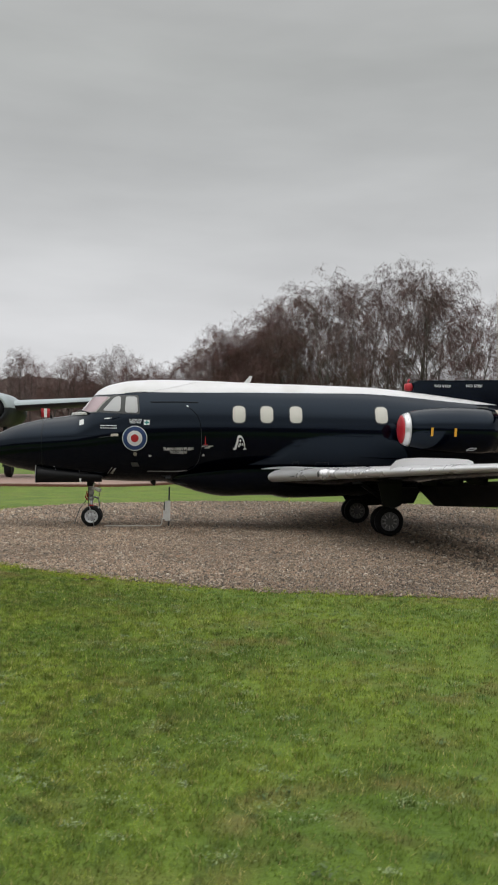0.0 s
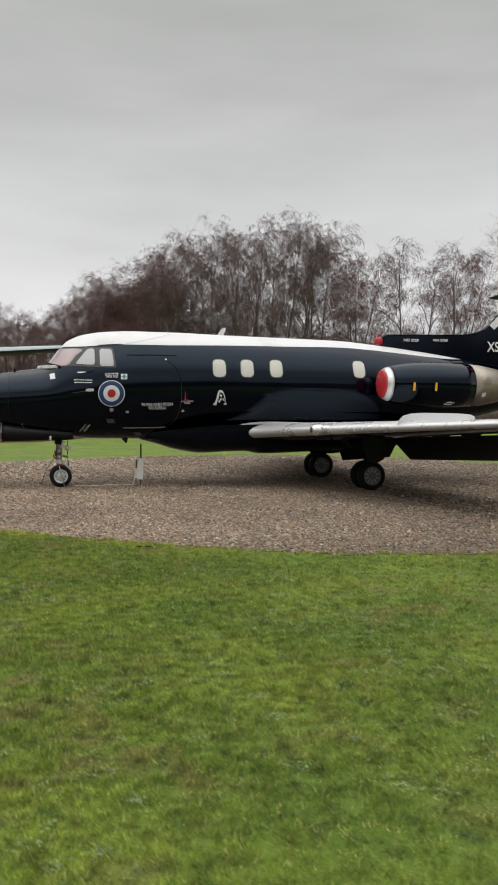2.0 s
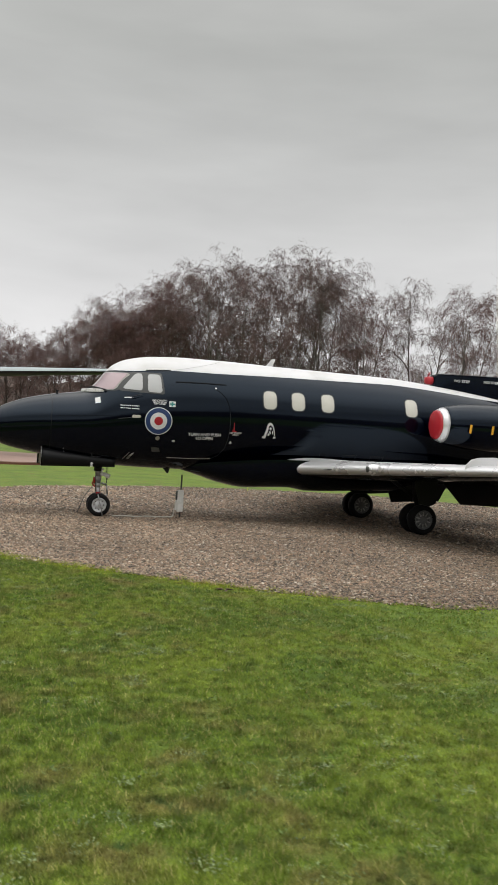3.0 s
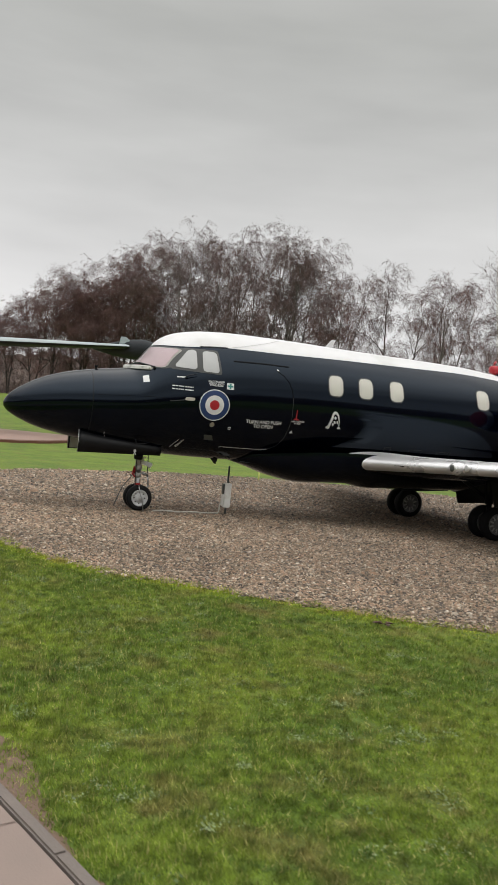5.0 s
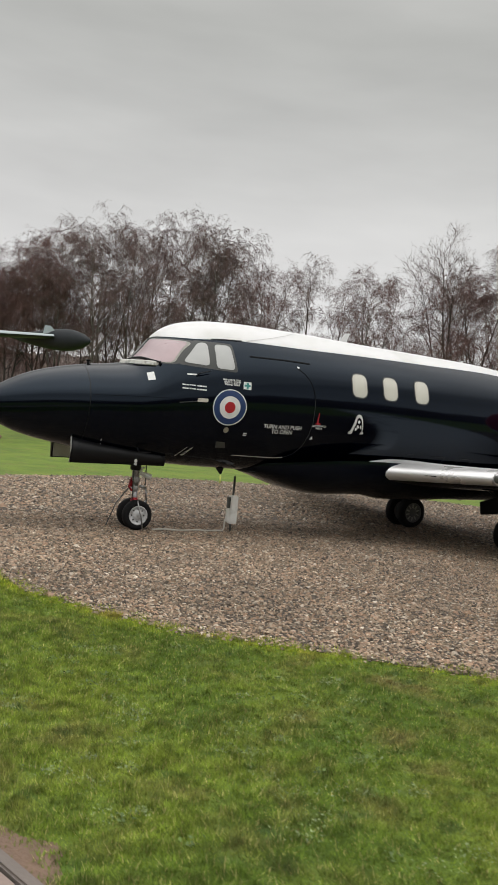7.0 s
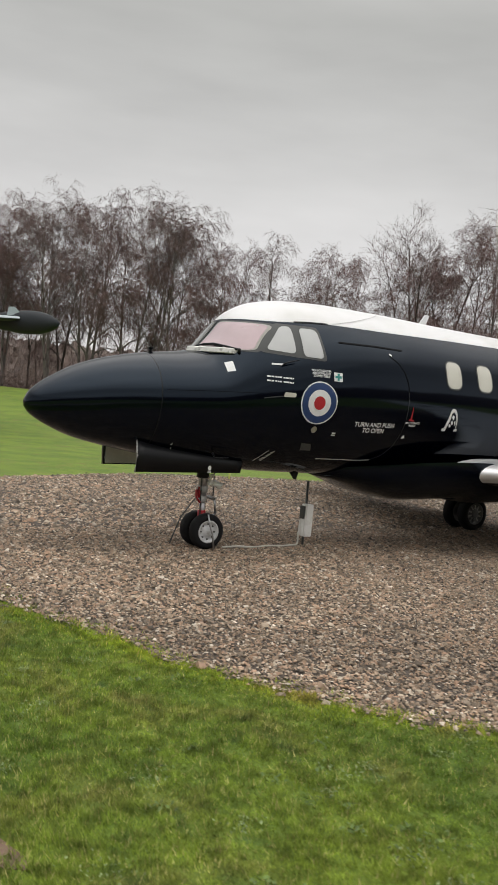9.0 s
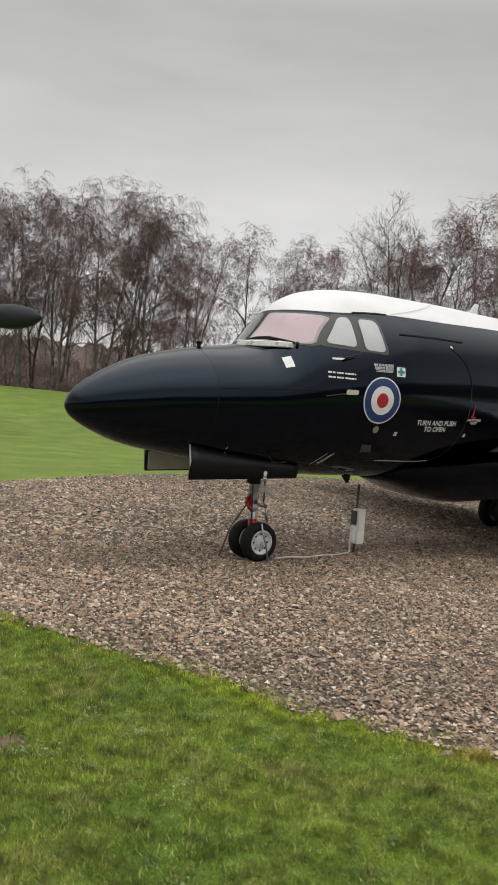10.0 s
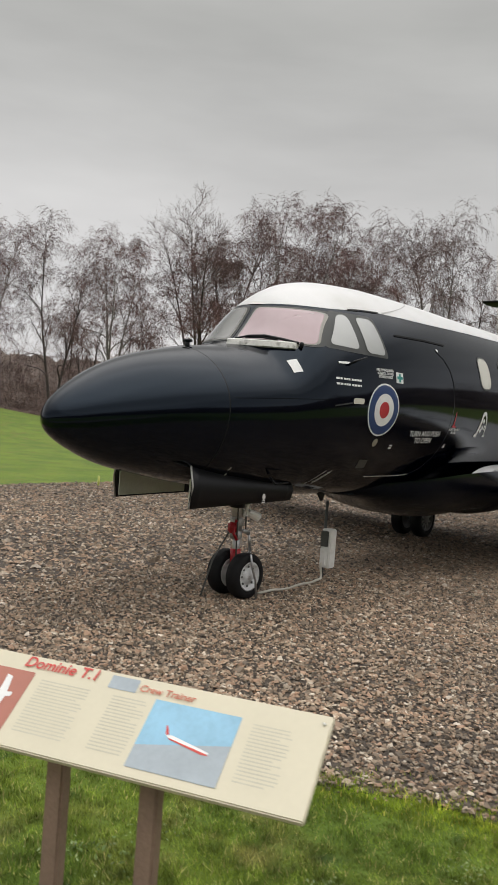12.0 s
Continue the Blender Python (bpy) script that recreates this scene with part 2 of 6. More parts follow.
def grass_material(name, blades, tone=(1.0, 1.0, 1.0)):
    """Mown lawn: green, yellow-green and dull brownish patches, darker clumps, and straw among the blades."""
    m = bpy.data.materials.new(name)
    m.use_nodes = True
    n, l = m.node_tree.nodes, m.node_tree.links
    b = n["Principled BSDF"]
    b.inputs["Roughness"].default_value, b.inputs["Specular IOR Level"].default_value = 0.7, 0.25
    geo = n.new("ShaderNodeNewGeometry")

    def cloud(scale, detail, lo, hi, shift=0.0):
        node, rng, off = n.new("ShaderNodeTexNoise"), n.new("ShaderNodeMapRange"), n.new("ShaderNodeVectorMath")
        node.inputs["Scale"].default_value, node.inputs["Detail"].default_value = scale, detail
        off.operation, off.inputs[1].default_value = "ADD", (shift, shift * 0.7, 0)
        l.new(geo.outputs["Position"], off.inputs[0])
        l.new(off.outputs["Vector"], node.inputs["Vector"])
        rng.inputs["From Min"].default_value, rng.inputs["From Max"].default_value = lo, hi
        l.new(node.outputs["Fac"], rng.inputs["Value"])
        return rng.outputs[0]

    def blend(fac, a, c):
        mix = n.new("ShaderNodeMixRGB")
        l.new(fac, mix.inputs[0])
        for k, v in ((1, a), (2, c)):
            if isinstance(v, tuple):
                mix.inputs[k].default_value = (v[0] * tone[0], v[1] * tone[1], v[2] * tone[2], 1)
            else:
                l.new(v, mix.inputs[k])
        return mix.outputs["Color"]

    def times(a, c):
        node = n.new("ShaderNodeMath")
        node.operation = "MULTIPLY"
        l.new(a, node.inputs[0])
        l.new(c, node.inputs[1])
        return node.outputs[0]

    def spread(value, lo, hi):
        rng = n.new("ShaderNodeMapRange")
        rng.inputs["To Min"].default_value, rng.inputs["To Max"].default_value = lo, hi
        l.new(value, rng.inputs["Value"])
        return rng.outputs[0]

    col = blend(cloud(0.9, 5.0, 0.38, 0.64), (0.110, 0.164, 0.025), (0.176, 0.226, 0.034))
    col = blend(times(cloud(2.6, 5.0, 0.49, 0.70, 3.0), cloud(0.6, 2.0, 0.40, 0.60, 8.0)), col, (0.188, 0.160, 0.058))
    col = blend(cloud(5.0, 4.0, 0.59, 0.74, 6.0), col, (0.072, 0.118, 0.032))
    if blades:
        straw = n.new("ShaderNodeMapRange")
        straw.inputs["From Min"].default_value, straw.inputs["From Max"].default_value = 0.91, 0.93
        l.new(geo.outputs["Random Per Island"], straw.inputs["Value"])
        col = blend(straw.outputs[0], col, (0.27, 0.24, 0.10))
    hs = n.new("ShaderNodeHueSaturation")
    l.new(col, hs.inputs["Color"])
    # light put into the colour: ground darker by the path, blades brighter there
    off, dot, lawn_light = n.new("ShaderNodeVectorMath"), n.new("ShaderNodeVectorMath"), n.new("ShaderNodeMapRange")
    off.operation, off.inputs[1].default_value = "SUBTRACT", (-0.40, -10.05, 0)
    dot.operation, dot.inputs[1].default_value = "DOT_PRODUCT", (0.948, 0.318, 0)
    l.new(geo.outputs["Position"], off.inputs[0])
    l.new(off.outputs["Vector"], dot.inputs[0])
    l.new(dot.outputs["Value"], lawn_light.inputs["Value"])
    lawn_light.interpolation_type = "SMOOTHSTEP"
    lawn_light.inputs["From Min"].default_value, lawn_light.inputs["From Max"].default_value = (0.0, 4.5) if blades else (0.5, 10.0)
    lawn_light.inputs["To Min"].default_value, lawn_light.inputs["To Max"].default_value = (1.46, 1.22) if blades else (0.60, 0.80)
    value = times(lawn_light.outputs[0], spread(geo.outputs["Random Per Island"], 0.62, 1.30) if blades else times(cloud(30.0, 6.0, 0.10, 0.86), cloud(110.0, 3.0, -0.3, 0.9)))
    if blades:
        value = times(value, spread(cloud(11.0, 4.0, 0.34, 0.66, 2.0), 0.55, 1.50))
    else:
        value = spread(value, 0.45, 1.75)
    l.new(value, hs.inputs["Value"])
    l.new(hs.outputs["Color"], b.inputs["Base Color"])
    if blades:
        tr, ms = n.new("ShaderNodeBsdfTranslucent"), n.new("ShaderNodeMixShader")
        ms.inputs[0].default_value = 0.38
        l.new(hs.outputs["Color"], tr.inputs["Color"])
        l.new(b.outputs[0], ms.inputs[1])
        l.new(tr.outputs[0], ms.inputs[2])
        l.new(ms.outputs[0], n["Material Output"].inputs["Surface"])
    else:
        bump = n.new("ShaderNodeBump")
        bump.inputs["Distance"].default_value = 0.012
        l.new(cloud(38.0, 5.0, 0.0, 1.0), bump.inputs["Height"])
        l.new(bump.outputs["Normal"], b.inputs["Normal"])
    return m


def stone_material():
    """Chippings of mixed stone: dark brown, grey, buff, a few rusty or pale."""
    m = mat("gravel_stone", (0.2, 0.16, 0.13), 0.62, vary=0.25, scale=2.0, fine=110, spec=0.4)
    n, l = m.node_tree.nodes, m.node_tree.links
    hsv = next(k for k in n if k.bl_idname == "ShaderNodeHueSaturation")
    ramp_, geo = n.new("ShaderNodeValToRGB"), n.new("ShaderNodeNewGeometry")
    ramp_.color_ramp.elements[0].color = (0.050, 0.041, 0.033, 1)
    ramp_.color_ramp.elements[1].color = (0.62, 0.55, 0.46, 1)
    for p, c in ((0.20, (0.168, 0.134, 0.100, 1)), (0.5, (0.284, 0.208, 0.145, 1)), (0.66, (0.345, 0.222, 0.148, 1)), (0.86, (0.400, 0.320, 0.235, 1)), (0.95, (0.43, 0.37, 0.29, 1))):
        ramp_.color_ramp.elements.new(p).color = c
    l.new(geo.outputs["Random Per Island"], ramp_.inputs[0])
    damp, wet = n.new("ShaderNodeTexNoise"), n.new("ShaderNodeMapRange")
    damp.inputs["Scale"].default_value, damp.inputs["Detail"].default_value = 0.42, 4.0
    wet.inputs["From Min"].default_value, wet.inputs["From Max"].default_value = 0.38, 0.58
    wet.inputs["To Min"].default_value, wet.inputs["To Max"].default_value = 0.72, 0.93
    l.new(geo.outputs["Position"], damp.inputs["Vector"])
    l.new(damp.outputs["Fac"], wet.inputs["Value"])
    hs3 = n.new("ShaderNodeHueSaturation")
    l.new(ramp_.outputs["Color"], hs3.inputs["Color"])
    clump, cl = n.new("ShaderNodeTexNoise"), n.new("ShaderNodeMapRange")
    clump.inputs["Scale"].default_value, clump.inputs["Detail"].default_value = 8.0, 2.0
    cl.inputs["From Min"].default_value, cl.inputs["From Max"].default_value = 0.36, 0.64
    cl.inputs["To Min"].default_value, cl.inputs["To Max"].default_value = 0.85, 1.20
    l.new(geo.outputs["Position"], clump.inputs["Vector"])
    l.new(clump.outputs["Fac"], cl.inputs["Value"])
    # shade under the wing put into the stones: pale by the path, darker aft
    split, wing_shade = n.new("ShaderNodeSeparateXYZ"), n.new("ShaderNodeMapRange")
    wing_shade.inputs["From Min"].default_value, wing_shade.inputs["From Max"].default_value = 1.0, 7.5
    wing_shade.inputs["To Min"].default_value, wing_shade.inputs["To Max"].default_value = 1.20, 0.88
    wing_shade.interpolation_type = "SMOOTHSTEP"
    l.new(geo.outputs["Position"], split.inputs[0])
    l.new(split.outputs["X"], wing_shade.inputs["Value"])
    value = wet.outputs[0]
    for other in (cl.outputs[0], wing_shade.outputs[0]):
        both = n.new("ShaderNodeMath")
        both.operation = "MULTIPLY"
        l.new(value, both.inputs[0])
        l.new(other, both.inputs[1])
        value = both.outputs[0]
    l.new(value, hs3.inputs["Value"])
    l.new(hs3.outputs["Color"], hsv.inputs["Color"])
    return m


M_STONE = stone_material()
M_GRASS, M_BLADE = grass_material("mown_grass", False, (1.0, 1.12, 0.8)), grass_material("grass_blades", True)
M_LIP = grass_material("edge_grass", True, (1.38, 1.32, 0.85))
M_CLOVER = mat("clover", (0.19, 0.245, 0.105), 0.7, vary=0.2, scale=3, per="island")
M_WEED = mat("dark_weed_leaf", (0.092, 0.142, 0.034), 0.7, vary=0.25, scale=3, per="island")
M_SOIL = mat("bare_soil", (0.165, 0.108, 0.076), 0.95, vary=0.3, scale=4, fine=60, bump=0.008)


# ---- mesh helpers ----
def thing(name, label, category, group="", kind="", at=(0, 0, 0)):
    ob = new(name)
    ob.location = at
    return tagged(ob, label, category, group, kind)


def part(name, bm, material, parent=None, label="", smooth=True):
    """Link a bmesh as one mesh object, under a thing or a part."""
    bmesh.ops.recalc_face_normals(bm, faces=bm.faces)
    me = bpy.data.meshes.new(name)
    bm.to_mesh(me)
    bm.free()
    return part_mesh(name, me, material, parent, label, smooth)


def part_mesh(name, me, material, parent=None, label="", smooth=True):
    for m in material if isinstance(material, (list, tuple)) else [material]:
        me.materials.append(m)
    me.polygons.foreach_set("use_smooth", [smooth] * len(me.polygons))
    ob = new(name, me)
    ob.parent = parent
    if parent:
        base, up = Vector(), parent
        while up:
            base += up.location
            up = up.parent
        ob.location = -base
    if label:
        ob["label"] = label
    return ob


def raw_mesh(name, verts, faces):
    me = bpy.data.meshes.new(name)
    verts, faces = np.asarray(verts, np.float32), np.asarray(faces, np.int32)
    me.vertices.add(len(verts))
    me.vertices.foreach_set("co", verts.ravel())
    k = faces.shape[1]
    me.loops.add(faces.size)
    me.loops.foreach_set("vertex_index", faces.ravel())
    me.polygons.add(len(faces))
    me.polygons.foreach_set("loop_start", np.arange(0, faces.size, k, dtype=np.int32))
    me.update(calc_edges=True)
    return me


def box(bm, lo, hi, bevel=0.0):
    c, s = (Vector(lo) + Vector(hi)) / 2, Vector(hi) - Vector(lo)
    r = bmesh.ops.create_cube(bm, size=1, matrix=Matrix.Translation(c) @ Matrix.Diagonal((*s, 1)))
    if bevel:
        es = list({e for v in r["verts"] for e in v.link_edges})
        bmesh.ops.bevel(bm, geom=es, offset=bevel, segments=2, affect="EDGES")
    return bm


def tube(bm, pts, radii, sides=10, cap=True):
    """A round bar along points, with a radius at each."""
    pts = [Vector(p) for p in pts]
    if not isinstance(radii, (list, tuple)):
        radii = [radii] * len(pts)
    rings = []
    for i, (p, r) in enumerate(zip(pts, radii)):
        d = (pts[min(i + 1, len(pts) - 1)] - pts[max(i - 1, 0)]).normalized()
        u = d.orthogonal().normalized()
        if abs(d.z) < 0.99:
            u = d.cross(Vector((0, 0, 1))).normalized()
        w = d.cross(u)
        rings.append([bm.verts.new(p + r * (math.cos(a) * u + math.sin(a) * w)) for a in [2 * math.pi * k / sides for k in range(sides)]])
    for a, b in zip(rings, rings[1:]):
        for k in range(sides):
            bm.faces.new((a[k], a[(k + 1) % sides], b[(k + 1) % sides], b[k]))
    if cap:
        bm.faces.new(rings[0][::-1])
        bm.faces.new(rings[-1])
    return bm


def lathe(bm, profile, origin, axis="x", sides=32, cap=True):
    """Turn a profile of (along, radius) round an axis through origin."""
    rings = []
    for a, r in profile:
        ring = []
        for k in range(sides):
            c, s = r * math.cos(2 * math.pi * k / sides), r * math.sin(2 * math.pi * k / sides)
            off = {"x": (a, c, s), "y": (c, a, s), "z": (c, s, a)}[axis]
            ring.append(bm.verts.new(Vector(origin) + Vector(off)))
        rings.append(ring)
    for a, b in zip(rings, rings[1:]):
        for k in range(sides):
            bm.faces.new((a[k], a[(k + 1) % sides], b[(k + 1) % sides], b[k]))
    if cap:
        bm.faces.new(rings[0][::-1])
        bm.faces.new(rings[-1])
    return bm


def plate(bm, outline, thick):
    """A plate from an outline of 3D points, thickened along its normal."""
    vs = [bm.verts.new(p) for p in outline]
    f = bm.faces.new(vs)
    f.normal_update()
    n = f.normal * thick
    back = [bm.verts.new(Vector(p) - n) for p in outline]
    bm.faces.new(back[::-1])
    for i in range(len(vs)):
        j = (i + 1) % len(vs)
        bm.faces.new((vs[j], vs[i], back[i], back[j]))
    return bm


def rounded(poly, r, steps=5):
    """A 2D outline with its corners rounded by r."""
    out = []
    for i, p in enumerate(poly):
        p, a, b = Vector(p), Vector(poly[i - 1]), Vector(poly[(i + 1) % len(poly)])
        ra = min(r, (a - p).length * 0.45)
        rb = min(r, (b - p).length * 0.45)
        s, e = p + (a - p).normalized() * ra, p + (b - p).normalized() * rb
        for k in range(steps + 1):
            t = k / steps
            out.append((1 - t) ** 2 * s + 2 * t * (1 - t) * p + t * t * e)
    return [tuple(v) for v in out]


# ---- ground ----
def smoothstep(t):
    t = np.clip(t, 0, 1)
    return t * t * (3 - 2 * t)


def wood_edge(phi):
    """Distance from the pad's corner to the edge of the wood, by bearing in degrees."""
    return np.interp(phi, [-180, -120, -60, -30, -8, 4, 16, 25, 36, 48, 65, 90, 115, 140, 180], [46, 52, 90, 95, 86, 74, 62, 59, 54, 52, 52, 54, 50, 46, 46])


def height(x, y):
    """The lawn is level round the aircraft and swells to a low bank at the wood's edge."""
    x, y = np.asarray(x, float), np.asarray(y, float)
    r, phi = np.hypot(x + 2, y + 10), np.degrees(np.arctan2(x + 2, y + 10))
    top = np.interp(phi, [-180, -60, -30, 10, 25, 33, 45, 65, 180], [0, 0.6, 1.7, 1.9, 1.5, 0.5, 0.2, 0.0, 0.0])
    return top * smoothstep((r - 32) / (wood_edge(phi) - 34))


def ground_sheet():
    s = np.linspace(-1, 1, 201)
    c = np.sign(s) * (np.abs(s) * 60 + 1900 * np.abs(s) ** 6)
    gx, gy = np.meshgrid(c + 4, c + 4)
    z = height(gx, gy)
    verts = np.stack([gx, gy, z], -1).reshape(-1, 3)
    i = np.arange(200)
    a = (i[:, None] * 201 + i[None, :]).ravel()
    faces = np.stack([a, a + 1, a + 202, a + 201], -1)
    me = raw_mesh("ground", verts, faces)
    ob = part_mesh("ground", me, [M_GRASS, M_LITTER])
    cx, cy = verts[faces].mean(1)[:, 0], verts[faces].mean(1)[:, 1]
    inwood = np.hypot(cx + 2, cy + 10) > wood_edge(np.degrees(np.arctan2(cx + 2, cy + 10))) - 1.0
    me.polygons.foreach_set("material_index", inwood.astype(np.int32))
    return tagged(ob, "mown green lawn swelling to a low bank before brown woodland floor", "lawn", kind="structure")


ground_sheet()

# outline of the gravel pad, clockwise from its near corner
PAD = [(-1.15, 0.2), (-1.08, -1.0), (-0.84, -1.76), (-0.55, -2.5), (-0.24, -3.25), (0.09, -4.05), (0.58, -4.85), (1.2, -5.5), (2.2, -6.25),
       (3.2, -6.95), (4.4, -7.65), (5.7, -8.0), (7.4, -8.28), (9.5, -8.4), (12, -8.0), (14.5, -6.7), (16.3, -4.2), (16.8, -1.0), (16.4, 2.0),
       (15.3, 4.0), (13.6, 6.4), (11.6, 8.3), (9.5, 8.85), (6.5, 8.9), (4.6, 8.5), (2.6, 7.5), (1.0, 6.6), (0.1, 5.4), (-0.5, 4.0), (-0.95, 2.2)]


def wavy(poly, step, amp, seed):
    """The outline walked in small steps, with an uneven edge."""
    out = []
    n = len(poly)
    for i in range(n):
        p0, p1, p2, p3 = [np.array(poly[(i + k) % n], float) for k in (-1, 0, 1, 2)]
        m = max(1, int(np.linalg.norm(p2 - p1) / step))
        for k in range(m):
            t = k / m
            q = 0.5 * (2 * p1 + (p2 - p0) * t + (2 * p0 - 5 * p1 + 4 * p2 - p3) * t * t + (3 * p1 - p0 - 3 * p2 + p3) * t ** 3)
            d = amp * noise.noise((q[0] * 2.3 + seed, q[1] * 2.3, 0)) + 0.5 * amp * noise.noise((q[0] * 8 + seed, q[1] * 8, 3))
            nrm = np.array([p2[1] - p1[1], p1[0] - p2[0]]) / np.linalg.norm(p2 - p1)
            out.append(tuple(q + d * nrm))
    return out


PAD_EDGE = wavy(PAD, 0.12, 0.11, 5)


def inside(poly, x, y):
    """Which of the points lie within the outline, and how far each is from it."""
    p = np.array(poly)
    q = np.roll(p, -1, 0)
    hit, far = np.zeros(len(x), bool), np.full(len(x), 1e9)
    for (x0, y0), (x1, y1) in zip(p, q):
        c = (y0 > y) != (y1 > y)
        hit ^= c & (x < (x1 - x0) * (y - y0) / (y1 - y0 + 1e-12) + x0)
        t = np.clip(((x - x0) * (x1 - x0) + (y - y0) * (y1 - y0)) / ((x1 - x0) ** 2 + (y1 - y0) ** 2 + 1e-12), 0, 1)
        far = np.minimum(far, np.hypot(x - x0 - t * (x1 - x0), y - y0 - t * (y1 - y0)))
    return hit, far


def flat_sheet(name, outline, z, material, label, category, kind="structure", down=0.15):
    bm = bmesh.new()
    vs = [bm.verts.new((x, y, z)) for x, y in outline]
    f = bm.faces.new(vs)
    low = [bm.verts.new((x, y, z - down)) for x, y in outline]
    for i in range(len(vs)):
        j = (i + 1) % len(vs)
        bm.faces.new((vs[i], vs[j], low[j], low[i]))
    bmesh.ops.triangulate(bm, faces=[f])
    ob = part(name, bm, material, smooth=False)
    return tagged(ob, label, category, kind=kind)


flat_sheet("gravel_pad", PAD_EDGE, 0.006, M_GRAVELBED, "dark bed of the gravel display pad under the aircraft", "gravel pad")


def stones(count, region, size, seed, rough_ring):
    """Loose angular stones, thrown at random over a region of the pad."""
    rng = np.random.default_rng(seed)
    x0, x1, y0, y1 = region
    x, y = rng.uniform(x0, x1, count), rng.uniform(y0, y1, count)
    ok, far = inside(PAD_EDGE, x, y)
    ok |= (far < 0.08) & (rng.random(count) < 0.15)
    x, y = x[ok], y[ok]
    n = len(x)
    if rough_ring:
        # a squat chip with a slanting ridge
        base = np.array([(1, .1, -.3), (.1, 1, -.25), (-1, -.1, -.3), (-.1, -1, -.25), (.5, .12, .55), (-.5, -.12, .5)], float)
        tri = np.array([(0, 1, 4), (1, 5, 4), (1, 2, 5), (2, 3, 5), (3, 4, 5), (3, 0, 4)])
    else:
        base = np.array([(1, 0, -.1), (0, 1, -.1), (-1, 0, -.1), (0, -1, -.1), (.1, .1, .7)], float)
        tri = np.array([(0, 1, 4), (1, 2, 4), (2, 3, 4), (3, 0, 4)])
    v = base[None] * rng.uniform(0.65, 1.3, (n, len(base), 1)) + rng.normal(0, 0.10, (n, len(base), 3))
    s = size * rng.lognormal(0, 0.32, n)
    v = v * np.stack([s, s * rng.uniform(0.5, 0.9, n), s * rng.uniform(0.45, 0.9, n)], -1)[:, None, :]
    tx, tz = rng.uniform(-0.5, 0.5, n), rng.uniform(0, 6.283, n)
    cz, sz, cx, sx = np.cos(tz), np.sin(tz), np.cos(tx), np.sin(tx)
    a, b, c = v[..., 0], v[..., 1], v[..., 2]
    b, c = b * cx[:, None] - c * sx[:, None], b * sx[:, None] + c * cx[:, None]
    a, b = a * cz[:, None] - b * sz[:, None], a * sz[:, None] + b * cz[:, None]
    v = np.stack([a + x[:, None], b + y[:, None], c + rng.uniform(0.006, 0.024, n)[:, None]], -1)
    f = (tri[None] + (np.arange(n) * len(base))[:, None, None]).reshape(-1, 3)
    return v.reshape(-1, 3), f


def gravel(name, count, region, size, seed, near, label):
    v, f = stones(count, region, size, seed, near)
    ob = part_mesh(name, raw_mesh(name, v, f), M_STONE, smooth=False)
    return tagged(ob, label, "gravel", kind="stuff")


gravel("gravel", 132000, (-1.3, 8.0, -8.4, -2.4), 0.0142, 1, True, "loose brown and grey angular gravel chippings on the pad")
gravel("gravel", 50000, (-1.3, 4.6, -2.4, 1.4), 0.0155, 4, True, "loose brown and grey gravel round the nose wheels")
gravel("gravel", 42000, (4.6, 8.0, -2.4, 1.4), 0.018, 5, False, "loose brown and grey gravel under the fuselage")
gravel("gravel", 62000, (-1.3, 17.0, 1.4, 9.2), 0.027, 2, False, "loose brown grey gravel under the far wing")
gravel("gravel", 44000, (8.0, 17.0, -8.6, 1.4), 0.026, 3, False, "loose brown grey gravel below the tail")

# path of concrete slabs with an edging kerb, beside the lawn
PATH_A, PATH_B = Vector((-0.40, -10.05)), Vector((-0.74, -9.12))
path_dir = (Vector((-1.02, -8.2)) - PATH_A).normalized()
path_side = Vector((-path_dir.y, path_dir.x))


def path_quad(s0, s1, w0, w1, z, thick, bevel):
    bm = bmesh.new()
    pts = []
    for s, w in ((s0, w0), (s1, w0), (s1, w1), (s0, w1)):
        p = PATH_A + path_dir * s + path_side * w
        pts.append((p.x, p.y, z))
    plate(bm, pts, thick)
    bmesh.ops.recalc_face_normals(bm, faces=bm.faces)
    top = [e for e in bm.edges if all(abs(v.co.z - max(w.co.z for w in bm.verts)) < 1e-4 for v in e.verts)]
    bmesh.ops.bevel(bm, geom=top, offset=bevel, segments=2, affect="EDGES")
    return bm


path = thing("path", "buff concrete slab path with a narrow grey kerb beside the lawn", "path", kind="structure")
rng_path = random.Random(3)
for k in range(-14, 13):
    part("kerb_stone", path_quad(k * 0.915 - 0.3, k * 0.915 + 0.61, 0.0, 0.06, 0.035, 0.15, 0.008), M_KERB, path, smooth=False)
for k in range(-21, 19):
    for j in range(2):
        s0 = k * 0.6 + (0.3 if j else 0.0)
        part("slab", path_quad(s0 + 0.005, s0 + 0.595, 0.068 + j * 0.605, 0.665 + j * 0.605, 0.022 + rng_path.uniform(-0.003, 0.003), 0.1, 0.004),
             M_SLAB, path, smooth=False)


def blot(cx, cy, rx, ry, turn, seed, n=46):
    """An uneven round outline."""
    out = []
    for k in range(n):
        a = 2 * math.pi * k / n
        r = 1 + 0.32 * noise.noise((math.cos(a) * 1.3 + seed, math.sin(a) * 1.3, seed)) + 0.16 * noise.noise((math.cos(a) * 4, math.sin(a) * 4, seed))
        u, v = rx * r * math.cos(a), ry * r * math.sin(a)
        out.append((cx + u * math.cos(turn) - v * math.sin(turn), cy + u * math.sin(turn) + v * math.cos(turn)))
    return out


